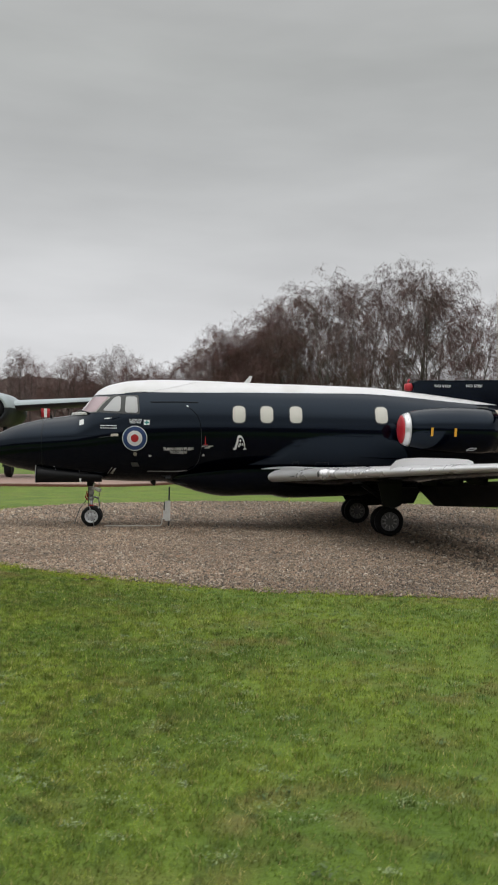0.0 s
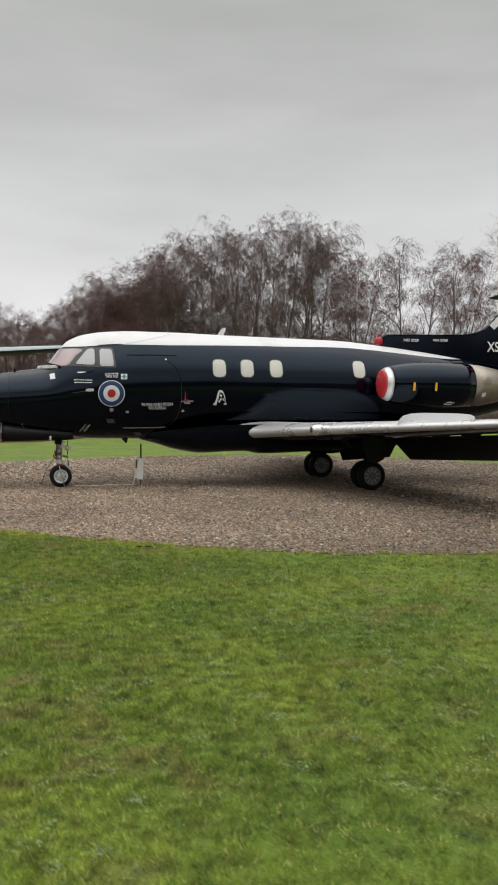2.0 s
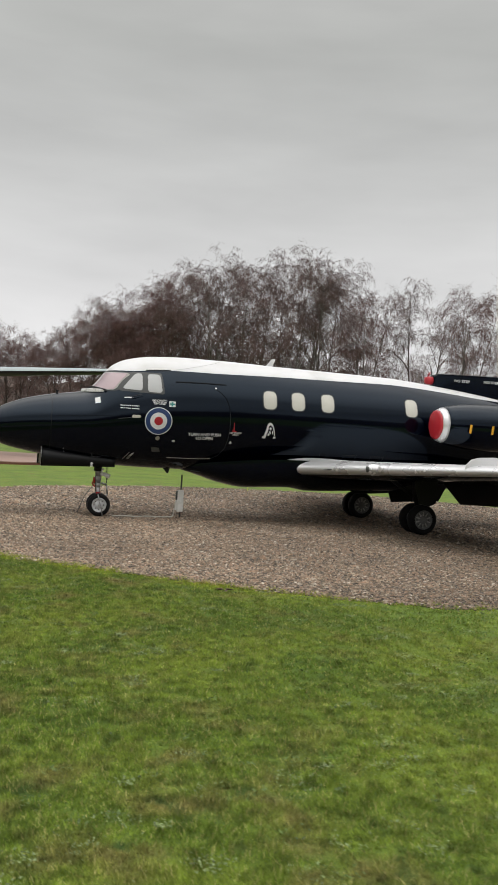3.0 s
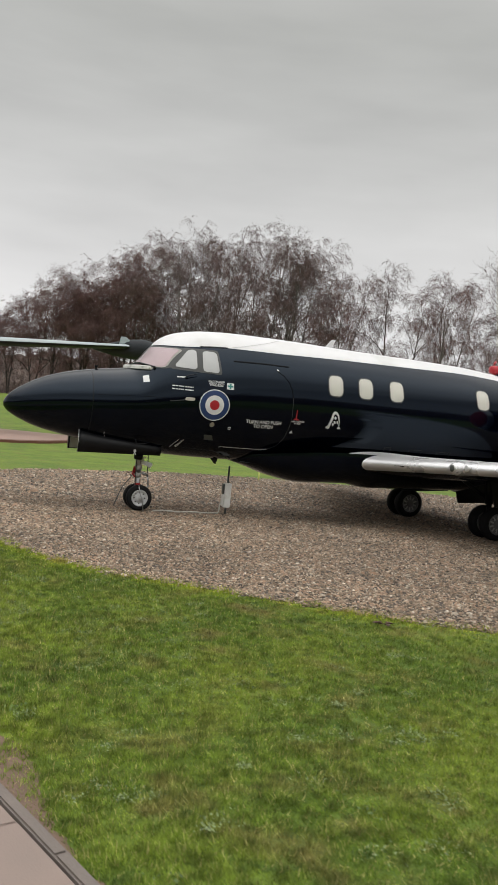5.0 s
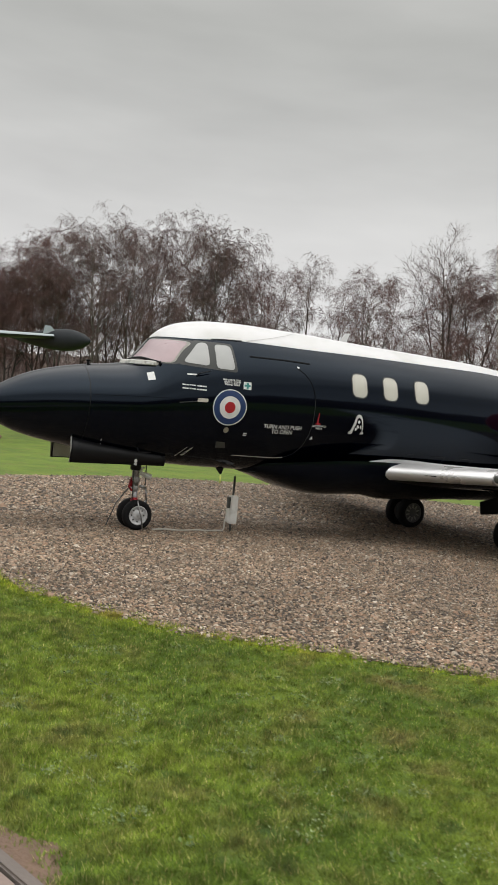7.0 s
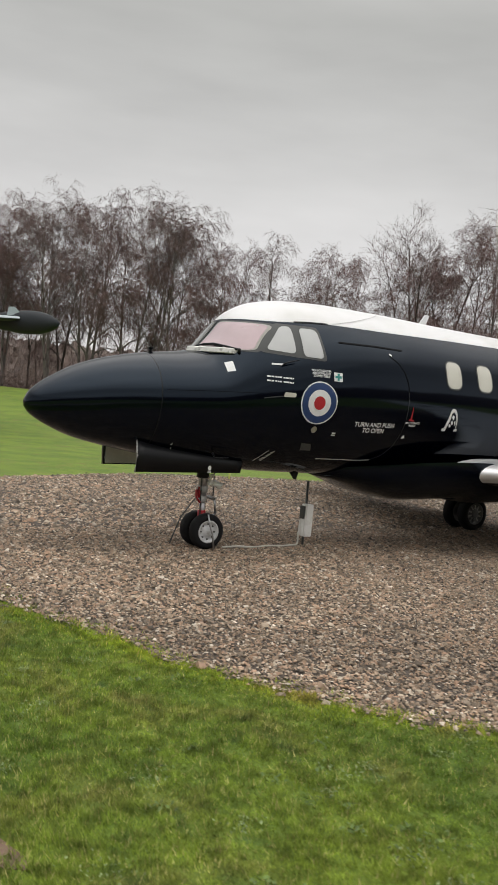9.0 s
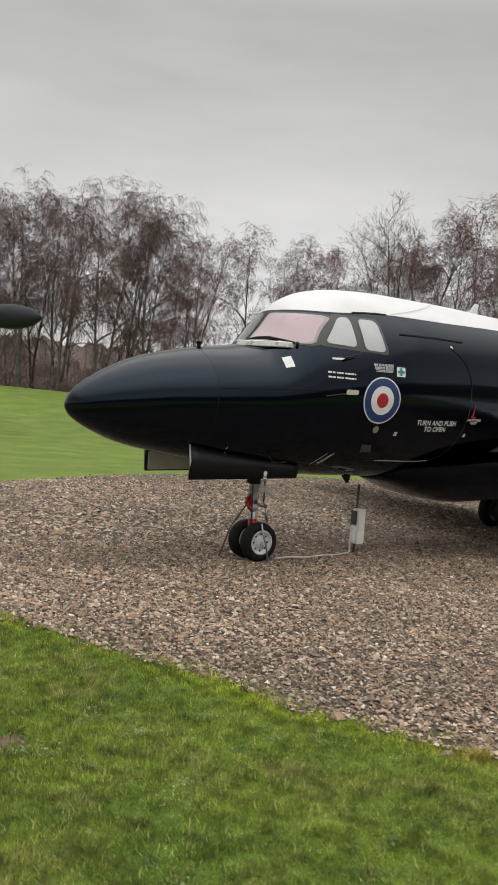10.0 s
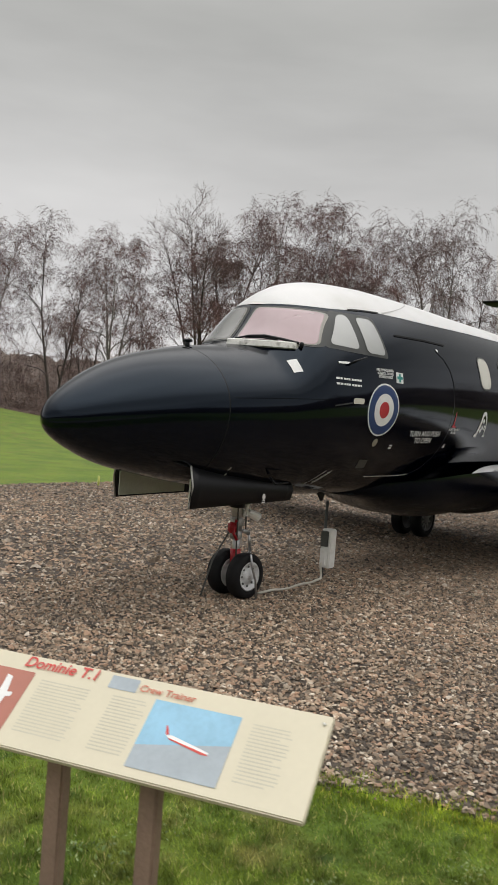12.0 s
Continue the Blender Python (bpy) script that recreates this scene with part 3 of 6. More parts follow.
SOIL = [(-2.06, -3.90, 0.15, 0.40, 0.3, 0.2), (-1.66, -5.6, 0.07, 0.16, 0.3, 0.3), (-1.61, -3.56, 0.12, 0.07, 0.4, 0.15), (-1.78, -3.44, 0.08, 0.05, 1.0, 0.35)]
for i, (cx, cy, rx, ry, turn, grown) in enumerate(SOIL):
    flat_sheet("soil_patch", blot(cx, cy, rx, ry, turn, 3.1 * i + 1, 90), 0.004, M_SOIL, "worn patch of bare brown soil in the lawn", "soil", down=0.03)


def soil_width(s):
    """Width of the worn earth beside the kerb, s metres along the path."""
    worn = 0.20 * math.exp(-((s - 0.7) / 0.5) ** 2) + 0.11 * math.exp(-((s - 2.25) / 0.4) ** 2) + 0.15 * math.exp(-((s + 2.0) / 0.5) ** 2)
    return max(0.012, 0.05 + worn + 0.06 * noise.noise((s * 1.1, 3.0, 0)) + 0.09 * noise.noise((s * 4.0, 7.0, 0)) + 0.05 * noise.noise((s * 17.0, 1.0, 0)))


def soil_verge():
    bm = bmesh.new()
    rows_ = []
    for k in range(226):
        s_ = -5 + 0.04 * k
        w_ = soil_width(s_)
        rows_.append([bm.verts.new((*(PATH_A + path_dir * s_ - path_side * w_ * f), 0.001 + 0.006 * f * (1 - f) + 0.004 * (1 - f))) for f in (-0.02 / w_, 0.35, 0.7, 1.0)])
    for p, q in zip(rows_, rows_[1:]):
        for j in range(3):
            bm.faces.new((p[j], q[j], q[j + 1], p[j + 1]))
    bmesh.ops.recalc_face_normals(bm, faces=bm.faces)
    if bm.faces[0].normal.z < 0:
        bmesh.ops.reverse_faces(bm, faces=bm.faces)
    ob = part("soil_verge", bm, M_SOIL)
    tagged(ob, "worn strip of bare brown soil along the kerb", "soil", kind="structure")


soil_verge()


def grass(name, count, region, seed, tall, along=None):
    """Short mown blades, bent over, off the gravel and the path; in a box, or in a band beside the path (along it, and off it)."""
    rng = np.random.default_rng(seed)
    x0, x1, y0, y1 = region
    x, y = rng.uniform(x0, x1, count), rng.uniform(y0, y1, count)
    if along:
        s_, w_ = rng.uniform(along[0], along[1], count), -along[2] * (1 - np.sqrt(rng.random(count)))
        x, y = [PATH_A[k] + path_dir[k] * s_ + path_side[k] * w_ for k in (0, 1)]
    hit, far = inside(PAD, x, y)
    side = (np.stack([x, y], -1) - np.array(PATH_A)) @ np.array(path_side)
    fringe = 0.22 + 0.20 * np.sin(1.9 * x + 2.3 * y) * np.sin(3.1 * x - 1.7 * y)
    keep = (~hit | (far < fringe * rng.random(count) ** 1.6)) & (side < -0.005)
    rim = np.minimum(np.minimum(x - x0, x1 - x) / 1.2, np.minimum(y - y0, y1 - y) / 1.2)
    rim = np.minimum(rim, (5.2 + 0.47 * (y + 17.4) - x) / 1.6)
    if along:
        rim = np.minimum(rim, np.minimum(s_ - along[0], along[1] - s_) / 3.0)
    keep &= rng.random(count) < smoothstep(rim)
    x, y, far, hit, side = x[keep], y[keep], far[keep], hit[keep], side[keep]
    count, keep = len(x), np.ones(len(x), bool)
    knot = np.array([noise.noise((a * 7.0, b * 7.0, seed + 4)) + 0.6 * noise.noise((a * 17.0, b * 17.0, seed)) for a, b in zip(x, y)])
    keep &= rng.random(count) < np.clip(0.85 + 0.9 * knot, 0.45, 1.0)
    along_path = (np.stack([x, y], -1) - np.array(PATH_A)) @ np.array(path_dir)
    strip_w = np.array([soil_width(t) for t in along_path])
    keep &= (side < -strip_w * rng.uniform(0.25, 1.4, count)) | (rng.random(count) < 0.10)
    for cx, cy, rx, ry, turn, grown in SOIL:
        u, w = (x - cx) * math.cos(turn) + (y - cy) * math.sin(turn), (y - cy) * math.cos(turn) - (x - cx) * math.sin(turn)
        keep &= ((u / rx) ** 2 + (w / ry) ** 2 > rng.uniform(0.25, 1.2, count)) | (rng.random(count) < grown)
    x, y, far, hit, knot = x[keep], y[keep], far[keep], hit[keep], knot[keep]
    n = len(x)
    lump = np.array([noise.noise((a * 1.7, b * 1.7, seed)) for a, b in zip(x, y)])
    h = tall * rng.uniform(0.5, 1.3, n) * np.clip(1 + 0.5 * lump + 0.9 * knot, 0.35, 2.2)
    h[far < 0.10] *= 1.25
    a, lean = rng.uniform(0, 6.283, n), rng.uniform(0.2, 1.1, n)
    dx, dy = np.cos(a), np.sin(a)
    w = rng.uniform(0.0015, 0.0030, n)
    z = np.maximum(0, knot) * 0.014
    p0 = np.stack([x - dy * w, y + dx * w, z], -1)
    p1 = np.stack([x + dy * w, y - dx * w, z], -1)
    p2 = np.stack([x + dx * h * lean, y + dy * h * lean, z + h * (1.1 - 0.4 * lean)], -1)
    lip = (far < 0.06 + 0.34 * rng.random(n) * (0.6 + 0.8 * lump)) | hit
    for pick, m, words in ((~lip, M_BLADE, "short green mown grass blades with moss"), (lip, M_LIP, "bright yellow-green grass and moss along the gravel's edge")):
        v = np.stack([p0[pick], p1[pick], p2[pick]], 1).reshape(-1, 3)
        f = (np.arange(len(v) // 3) * 3)[:, None] + np.arange(3)[None]
        ob = part_mesh(name, raw_mesh(name, v, f), m, smooth=False)
        tagged(ob, words, "grass", kind="stuff")


grass("grass", 1280000, (-4.6, 8.6, -16.6, -2.0), 11, 0.026)
grass("grass", 980000, (-6.5, 8.6, -19.0, 0.5), 12, 0.024, (-6.0, 11.0, 5.2))
grass("grass", 60000, (-4.6, 0.5, -3.2, 6.0), 13, 0.03)


def weeds(words, material, clusters, per, size, leaf, seed):
    """Rosettes of small leaves scattered in the lawn, in loose drifts."""
    rng = np.random.default_rng(seed)
    cx, cy = rng.uniform(-2.4, 7.5, clusters * 2), rng.uniform(-15.0, -2.5, clusters * 2)
    drift = np.array([noise.noise((a * 0.9, b * 0.9, seed)) for a, b in zip(cx, cy)])
    best = np.argsort(-(drift + rng.normal(0, 0.25, len(drift))))[:clusters]
    cx, cy = cx[best], cy[best]
    wide = rng.uniform(*size, clusters)
    x = (cx[:, None] + rng.normal(0, 1, (clusters, per)) * wide[:, None]).ravel()
    y = (cy[:, None] + rng.normal(0, 0.8, (clusters, per)) * wide[:, None]).ravel()
    hit, far = inside(PAD, x, y)
    side = (np.stack([x, y], -1) - np.array(PATH_A)) @ np.array(path_side)
    ok = ~hit & (far > 0.12) & (side < -0.15)
    x, y = x[ok], y[ok]
    n = len(x)
    a, r = rng.uniform(0, 6.283, n), rng.uniform(*leaf, n)
    z = rng.uniform(0.012, 0.030, n)
    tilt = rng.uniform(-0.7, 0.7, (n, 2))
    pts = []
    for k, (f, g) in enumerate(((1.0, 0.0), (0.0, 0.55), (-1.0, 0.0), (0.0, -0.55))):
        u, v = r * (f * np.cos(a) - g * np.sin(a)), r * (f * np.sin(a) + g * np.cos(a))
        pts.append(np.stack([x + u, y + v, z + u * tilt[:, 0] + v * tilt[:, 1]], -1))
    v = np.stack(pts, 1).reshape(-1, 3)
    f = (np.arange(n) * 4)[:, None] + np.arange(4)[None]
    ob = part_mesh("weeds", raw_mesh("weeds", v, f), material, smooth=False)
    tagged(ob, words, "weeds", kind="stuff")


weeds("pale green clover and moss tufts in the lawn", M_CLOVER, 560, 60, (0.02, 0.075), (0.004, 0.0085), 17)
weeds("dark green broad-leaved weeds in the lawn", M_WEED, 420, 16, (0.02, 0.05), (0.006, 0.014), 18)


# ---- trees ----
def ribbon_set(segs):
    """Thin twigs: each (start, end, half width at start, at end) becomes a narrow spike."""
    a, b = np.array([s[0] for s in segs]), np.array([s[1] for s in segs])
    wa, wb = np.array([s[2] for s in segs])[:, None], np.array([s[3] for s in segs])[:, None]
    rng = np.random.default_rng(len(segs))
    d = b - a
    u = np.cross(d, rng.normal(size=d.shape))
    u /= np.linalg.norm(u, axis=1, keepdims=True) + 1e-9
    v = np.stack([a - u * wa, a + u * wa, b + u * (wb - wa) * 0.3], 1).reshape(-1, 3)
    f = (np.arange(len(a)) * 3)[:, None] + np.arange(3)[None]
    return v, f


def bare_tree(name, seed, tall, stems, spread, hang, twig_mat, bark, label, limbs=30, low=0.21, rise=60, lean=0.0, twigs=5, splay=0.15):
    """A leafless tree: tapered stems, arching limbs with side branches in turn, and fine twigs that hang at their ends."""
    r = random.Random(seed)
    bm, fine = bmesh.new(), []
    gauss, uni = r.gauss, r.uniform

    def grown(p, d, length, steps, wob, sag):
        pts = [p]
        for k in range(steps):
            d = (d + Vector((gauss(0, wob), gauss(0, wob), gauss(0, wob) - sag * (k + 1) / steps))).normalized()
            p = p + d * (length / steps)
            pts.append(p)
        return pts

    def along(pts, t):
        k = min(int(t * (len(pts) - 1)), len(pts) - 2)
        return pts[k].lerp(pts[k + 1], t * (len(pts) - 1) - k), (pts[k + 1] - pts[k]).normalized()

    def aside(d, share, up=0.0):
        """A way that leaves d to some side."""
        o = d.cross(Vector((gauss(0, 1), gauss(0, 1), gauss(0, 1)))).normalized()
        return (d + o * share + Vector((0, 0, up))).normalized()

    def ribbons(pts, w0, w1):
        n = len(pts) - 1
        for k in range(n):
            fine.append((tuple(pts[k]), tuple(pts[k + 1]), w0 + (w1 - w0) * k / n, w1))

    def branch(pts, length, first):
        """Side branches along a limb, their spurs, and the twigs on these."""
        for j in range(int(4 + length * 2.2)):
            t = first + (1 - first) * (j + r.random()) / int(4 + length * 2.2)
            q, d = along(pts, min(t, 0.999))
            l2 = (0.42 * length * (1.15 - 0.6 * t) + 0.35) * uni(0.7, 1.25)
            sec = grown(q, aside(d, uni(0.5, 1.1), 0.30 - 0.25 * hang), l2, 5, 0.15, hang * 0.40)
            ribbons(sec, 0.020, 0.008)
            for m in range(int(3 + l2 * 3.6)):
                q3, d3 = along(sec, (1 - 0.85 * r.random() ** 1.7) * 0.999)
                l3 = uni(0.30, 0.70)
                ter = grown(q3, aside(d3, uni(0.5, 1.0)), l3, 3, 0.18, hang * 0.75)
                ribbons(ter, 0.0105, 0.0065)
                for _ in range(twigs):
                    q4, d4 = along(ter, uni(0.1, 1.0) * 0.999)
                    e = aside(d4, uni(0.3, 0.9), -hang * uni(0.2, 1.3))
                    ribbons(grown(q4, e, uni(0.3, 0.75), 2, 0.14, hang * 0.8), 0.0070, 0.0044)

    turn = uni(0, 6.28)
    per = max(1, limbs // stems)
    for s in range(stems):
        a = turn + 6.283 * s / stems + uni(-0.5, 0.5)
        out = Vector((math.cos(a), math.sin(a), 0))
        high = tall * (0.90 if s == 0 else uni(0.74, 0.88))
        d0 = (Vector((0, 0, 1)) + out * (0.03 if stems == 1 or (s == 0 and stems > 3) else splay * uni(0.6, 1.3)) + Vector((lean, 0, 0))).normalized()
        pts = grown(Vector((0, 0, -0.2)) + out * (0.0 if stems == 1 else 0.14), d0, high, 12, 0.035, -0.035)
        rad = tall * (0.0115 if stems == 1 else 0.0092)
        rads = [rad * (1.25 if k == 0 else 1 - 0.93 * (k / 12) ** 0.85) for k in range(13)]
        tube(bm, pts, rads, 7, cap=False)
        for i in range(per):
            t = low + (0.97 - low) * ((i + uni(0.1, 0.9)) / per)
            f = (t - low) / (1 - low)
            p, sd = along(pts, t)
            az = turn + 2.4 * i + 1.3 * s + uni(-0.5, 0.5)
            side = Vector((math.cos(az), math.sin(az), 0))
            if stems > 1 and side.dot(out) < -0.35:
                side = (side + out * 0.9).normalized()
            el = radians(rise + 12 * f + uni(-11, 11))
            length = spread * tall * (1.10 - 0.62 * f ** 1.6) * uni(0.72, 1.12) * (0.75 if f < 0.12 else 1.0)
            limb = grown(p, side * math.cos(el) + Vector((0, 0, math.sin(el))), length * 1.12, 9, 0.13, 0.10 + 0.22 * hang)
            lr = min(rads[int(t * 12)] * 0.68, 0.020 + 0.014 * length)
            tube(bm, limb, [lr * (1 - 0.84 * k / 9) for k in range(10)], 4, cap=False)
            branch(limb, length, 0.34)
        branch(pts[8:], high * 0.33, 0.3)
    # the crown's middle stands over the tree's origin
    v, f = ribbon_set(fine)
    mid = v[:, :2].mean(0)
    v[:, :2] -= mid
    bmesh.ops.translate(bm, verts=bm.verts, vec=(-float(mid[0]), -float(mid[1]), 0))
    tree = thing(name, label, "tree")
    part("trunk", bm, bark, tree, "pale birch trunk with dark limbs" if bark is M_BARK else "dark limbs")
    part_mesh("crown", raw_mesh("crown", v, f), twig_mat, tree, "fine leafless twigs")
    tree["tall"] = float(np.percentile(v[:, 2], 99.5))
    return tree


BIRCH = "bare silver birch with drooping purple-brown twigs at the wood's edge"
KINDS = [bare_tree("birch_tree", 21, 13.0, 2, 0.29, 0.62, M_TWIG, M_BARK, BIRCH, limbs=36, twigs=5),
         bare_tree("birch_tree", 22, 13.0, 3, 0.27, 0.66, M_TWIG, M_BARK, BIRCH, limbs=42, lean=0.02, twigs=5),
         bare_tree("birch_tree", 23, 13.0, 2, 0.24, 0.60, M_TWIG, M_DARKBARK, BIRCH, limbs=28, twigs=5, splay=0.09),
         bare_tree("birch_tree", 24, 13.0, 2, 0.33, 0.48, M_TWIG2, M_DARKBARK, "bare dark reddish tree with dense fine twigs", limbs=40, twigs=7),
         bare_tree("deciduous_tree", 25, 13.0, 5, 0.17, 0.0, M_TWIG, M_DARKBARK, "tall bare tree with upright spreading branches", limbs=50, low=0.40, rise=58, twigs=2, splay=0.20),
         bare_tree("birch_tree", 26, 13.0, 3, 0.24, 0.60, M_TWIG2, M_BARK, BIRCH, limbs=33, low=0.32, twigs=5, splay=0.12),
         bare_tree("birch_tree", 27, 13.0, 2, 0.28, 0.45, M_TWIG2, M_DARKBARK, "bare brown birch deeper in the wood", limbs=24, twigs=2),
         bare_tree("birch_tree", 28, 13.0, 1, 0.27, 0.45, M_TWIG, M_DARKBARK, "bare grey-brown birch deeper in the wood", limbs=22, twigs=2),
         bare_tree("birch_tree", 29, 13.0, 2, 0.27, 0.66, M_TWIG, M_BARK, BIRCH, limbs=36, lean=-0.03, twigs=5)]

# trees in the plan: kind, x, y, height of the top, turn
TREES = [(3, -16.0, 76.6, 9.4, 110), (7, -12.4, 76.3, 9.6, 0), (3, -9.4, 75.4, 9.3, 40), (6, -6.6, 73.1, 11.3, 60), (3, -3.6, 71.4, 9.8, 120), (3, 2.2, 67.6, 9.9, 310), (3, 6.2, 63.6, 12.1, 85), (3, 0.1, 68.4, 10.7, 200), (3, 4.1, 65.1, 10.2, 150), (3, 8.0, 61.3, 12.9, 10), (3, 9.9, 59.3, 13.7, 170), (3, 11.4, 57.5, 13.6, 70), (3, 13.0, 55.6, 14.3, 230), (5, 13.9, 54.1, 14.8, 20),
         (0, 16.2, 51.2, 16.1, 0), (1, 19.2, 49.0, 16.9, 40), (8, 21.6, 47.0, 15.9, 130), (0, 23.3, 45.2, 15.5, 200), (8, 23.9, 45.0, 14.9, 60), (2, 18.0, 53.0, 14.2, 90), (3, 14.0, 56.5, 13.6, 300), (3, 9.8, 60.0, 12.2, 250),
         (5, 26.1, 42.5, 12.9, 80), (2, 28.6, 39.1, 13.4, 110), (5, 30.8, 35.6, 12.7, 200), (4, 34.5, 31.9, 15.4, 30),
         (3, 35.5, 30.0, 14.3, 75), (5, 37.8, 26.6, 15.5, 130), (3, 40.1, 23.8, 13.3, 190), (2, 39.6, 26.4, 13.0, 40),  (0, 42.6, 20.4, 15.0, 15), (2, 44.6, 17.2, 12.1, 100),
         (1, 47.0, 14.0, 13.0, 30), (0, 51.0, 10.0, 14.5, 60)]
for i, (kind, x, y, tall, turn) in enumerate(TREES):
    src = KINDS[kind]
    s = (tall - float(height(x, y))) / src["tall"]
    ob = copy_thing(src, pose(x, y, float(height(x, y)), 0, 0, turn))
    ob.scale = (s, s, s)
# deeper rows of the wood, thinner and lower, and the far side of the field
rng_tree = random.Random(8)
for phi, back, tall in [(p, b, t) for b, t in ((9, 10.0), (20, 10.5)) for p in range(-2, 76, 6)] + [(p, b, t) for b, t in ((2, 9.2), (10, 10.8), (20, 12.2)) for p in range(-33, 2, 3)] \
        + [(p, 0, 12) for p in range(104, 260, 26)]:
    phi += rng_tree.uniform(-2, 2)
    dist = float(wood_edge((phi + 180) % 360 - 180)) + back + rng_tree.uniform(-2, 2)
    x, y = -2 + dist * math.sin(radians(phi)), -10 + dist * math.cos(radians(phi))
    src = KINDS[rng_tree.choice((6, 7))]
    s = tall * rng_tree.uniform(0.8, 1.05) / src["tall"]
    ob = copy_thing(src, pose(x, y, float(height(x, y)), 0, 0, rng_tree.uniform(0, 360)))
    ob.scale = (s, s, s)
for k in KINDS:
    for o in list(k.children) + [k]:
        bpy.data.objects.remove(o)


def thicket():
    """Brown undergrowth of thin stems and brash along the wood's edge."""
    rng = np.random.default_rng(4)
    n = 130000
    phi = np.concatenate([rng.uniform(-45, 95, n - 12000), rng.uniform(95, 260, 12000)])
    back = rng.gamma(1.5, 5.0, n)
    dist = wood_edge((phi + 180) % 360 - 180) + 0.8 + back
    x, y = -2 + dist * np.sin(np.radians(phi)), -10 + dist * np.cos(np.radians(phi))
    lump = np.array([noise.noise((a * 0.22, b * 0.22, 2.0)) for a, b in zip(x, y)])
    high = np.clip(0.35 + back / 5.5, 0.3, 2.2) * (1.9 + 1.5 * lump)
    z = height(x, y) + rng.uniform(0, 1, n) ** 1.3 * np.maximum(high, 0.2)
    a = np.stack([x, y, z], -1)
    d = np.stack([rng.normal(0, 0.6, n), rng.normal(0, 0.6, n), rng.normal(0.35, 0.45, n)], -1)
    b = a + d / np.linalg.norm(d, axis=1, keepdims=True) * rng.uniform(0.35, 1.2, n)[:, None]
    b[:, 2] = np.maximum(b[:, 2], height(x, y))
    w = rng.uniform(0.006, 0.024, n)
    # taller brash deeper in the wood
    deep = rng.random(n) < 0.45
    far = rng.uniform(12, 45, n)
    ex, ey = np.sin(np.radians(phi)) * far, np.cos(np.radians(phi)) * far
    for arr in (a, b):
        arr[deep, 0] += ex[deep]
        arr[deep, 1] += ey[deep]
    up = rng.uniform(0, 1, n) ** 1.3 * (5.2 + 2.6 * lump)
    d3 = (b - a) * 2.0
    a[deep, 2] = 1.0 + up[deep]
    b[deep] = a[deep] + d3[deep]
    w[deep] *= 1.2
    v, f = ribbon_set(list(zip(a, b, w, w * 0.5)))
    ob = part_mesh("undergrowth", raw_mesh("undergrowth", v, f), M_THICKET, smooth=False)
    tagged(ob, "tangled brown winter undergrowth at the wood's edge", "undergrowth", kind="stuff")


thicket()


def far_wood(phi0, phi1, deep, tall, lumpy, count):
    """The dense brown depth of the wood, a lumpy bank of brash behind the trees."""
    bm = bmesh.new()
    cols = []
    for k in range(count):
        phi = phi0 + (phi1 - phi0) * k / (count - 1)
        d = float(wood_edge((phi + 180) % 360 - 180)) + deep
        lump = 0.5 + 0.5 * noise.noise((phi * 0.35, 1.0, 0)) + 0.35 * noise.noise((phi * 1.7, 4.0, 0)) + 0.2 * noise.noise((phi * 9.0, 9.0, 0))
        top = tall + lumpy * lump + 4.5 * float(smoothstep((3 - phi) / 8)) * (phi < 50)
        base = float(height(-2 + d * math.sin(radians(phi)), -10 + d * math.cos(radians(phi))))
        col = []
        for j in range(7):
            f = j / 6
            dd = d + 5.0 * f ** 1.5 + 1.2 * noise.noise((phi * 0.9, f * 5, 2.0)) + 0.6 * noise.noise((phi * 5.0, f * 9, 6.0))
            col.append(bm.verts.new((-2 + dd * math.sin(radians(phi)), -10 + dd * math.cos(radians(phi)), base - 0.3 + (top + 0.3) * f)))
        cols.append(col)
    for p, q in zip(cols, cols[1:]):
        for j in range(6):
            bm.faces.new((p[j], q[j], q[j + 1], p[j + 1]))
    ob = part("far_wood", bm, M_BRASH, smooth=False)
    tagged(ob, "dense brown bare woodland in the distance", "woodland", kind="stuff")


M_BRASH = mat("dense_brash", (0.150, 0.118, 0.104), 0.95, vary=0.55, scale=0.7, fine=5.0, bump=0.25)
far_wood(-50, 100, 30, 4.4, 2.0, 1500)
far_wood(100, 310, 8, 9.0, 3.0, 500)

# ---- the black jet ----
def pchip(rows, col):
    """Smooth monotone curve through column col of rows, over column 0."""
    xs = np.array([r[0] for r in rows], float)
    ys = np.array([r[col] for r in rows], float)
    h, d = np.diff(xs), np.diff(ys) / np.diff(xs)
    m = np.zeros(len(xs))
    for i in range(1, len(xs) - 1):
        if d[i - 1] * d[i] > 0:
            w1, w2 = 2 * h[i] + h[i - 1], h[i] + 2 * h[i - 1]
            m[i] = (w1 + w2) / (w1 / d[i - 1] + w2 / d[i])
    m[0], m[-1] = d[0], d[-1]

    def f(x):
        x = min(max(x, xs[0]), xs[-1])
        i = min(max(int(np.searchsorted(xs, x)) - 1, 0), len(h) - 1)
        s = (x - xs[i]) / h[i]
        return float(ys[i] * (1 + 2 * s) * (1 - s) ** 2 + h[i] * m[i] * s * (1 - s) ** 2
                     + ys[i + 1] * s * s * (3 - 2 * s) + h[i] * m[i + 1] * s * s * (s - 1))
    return f


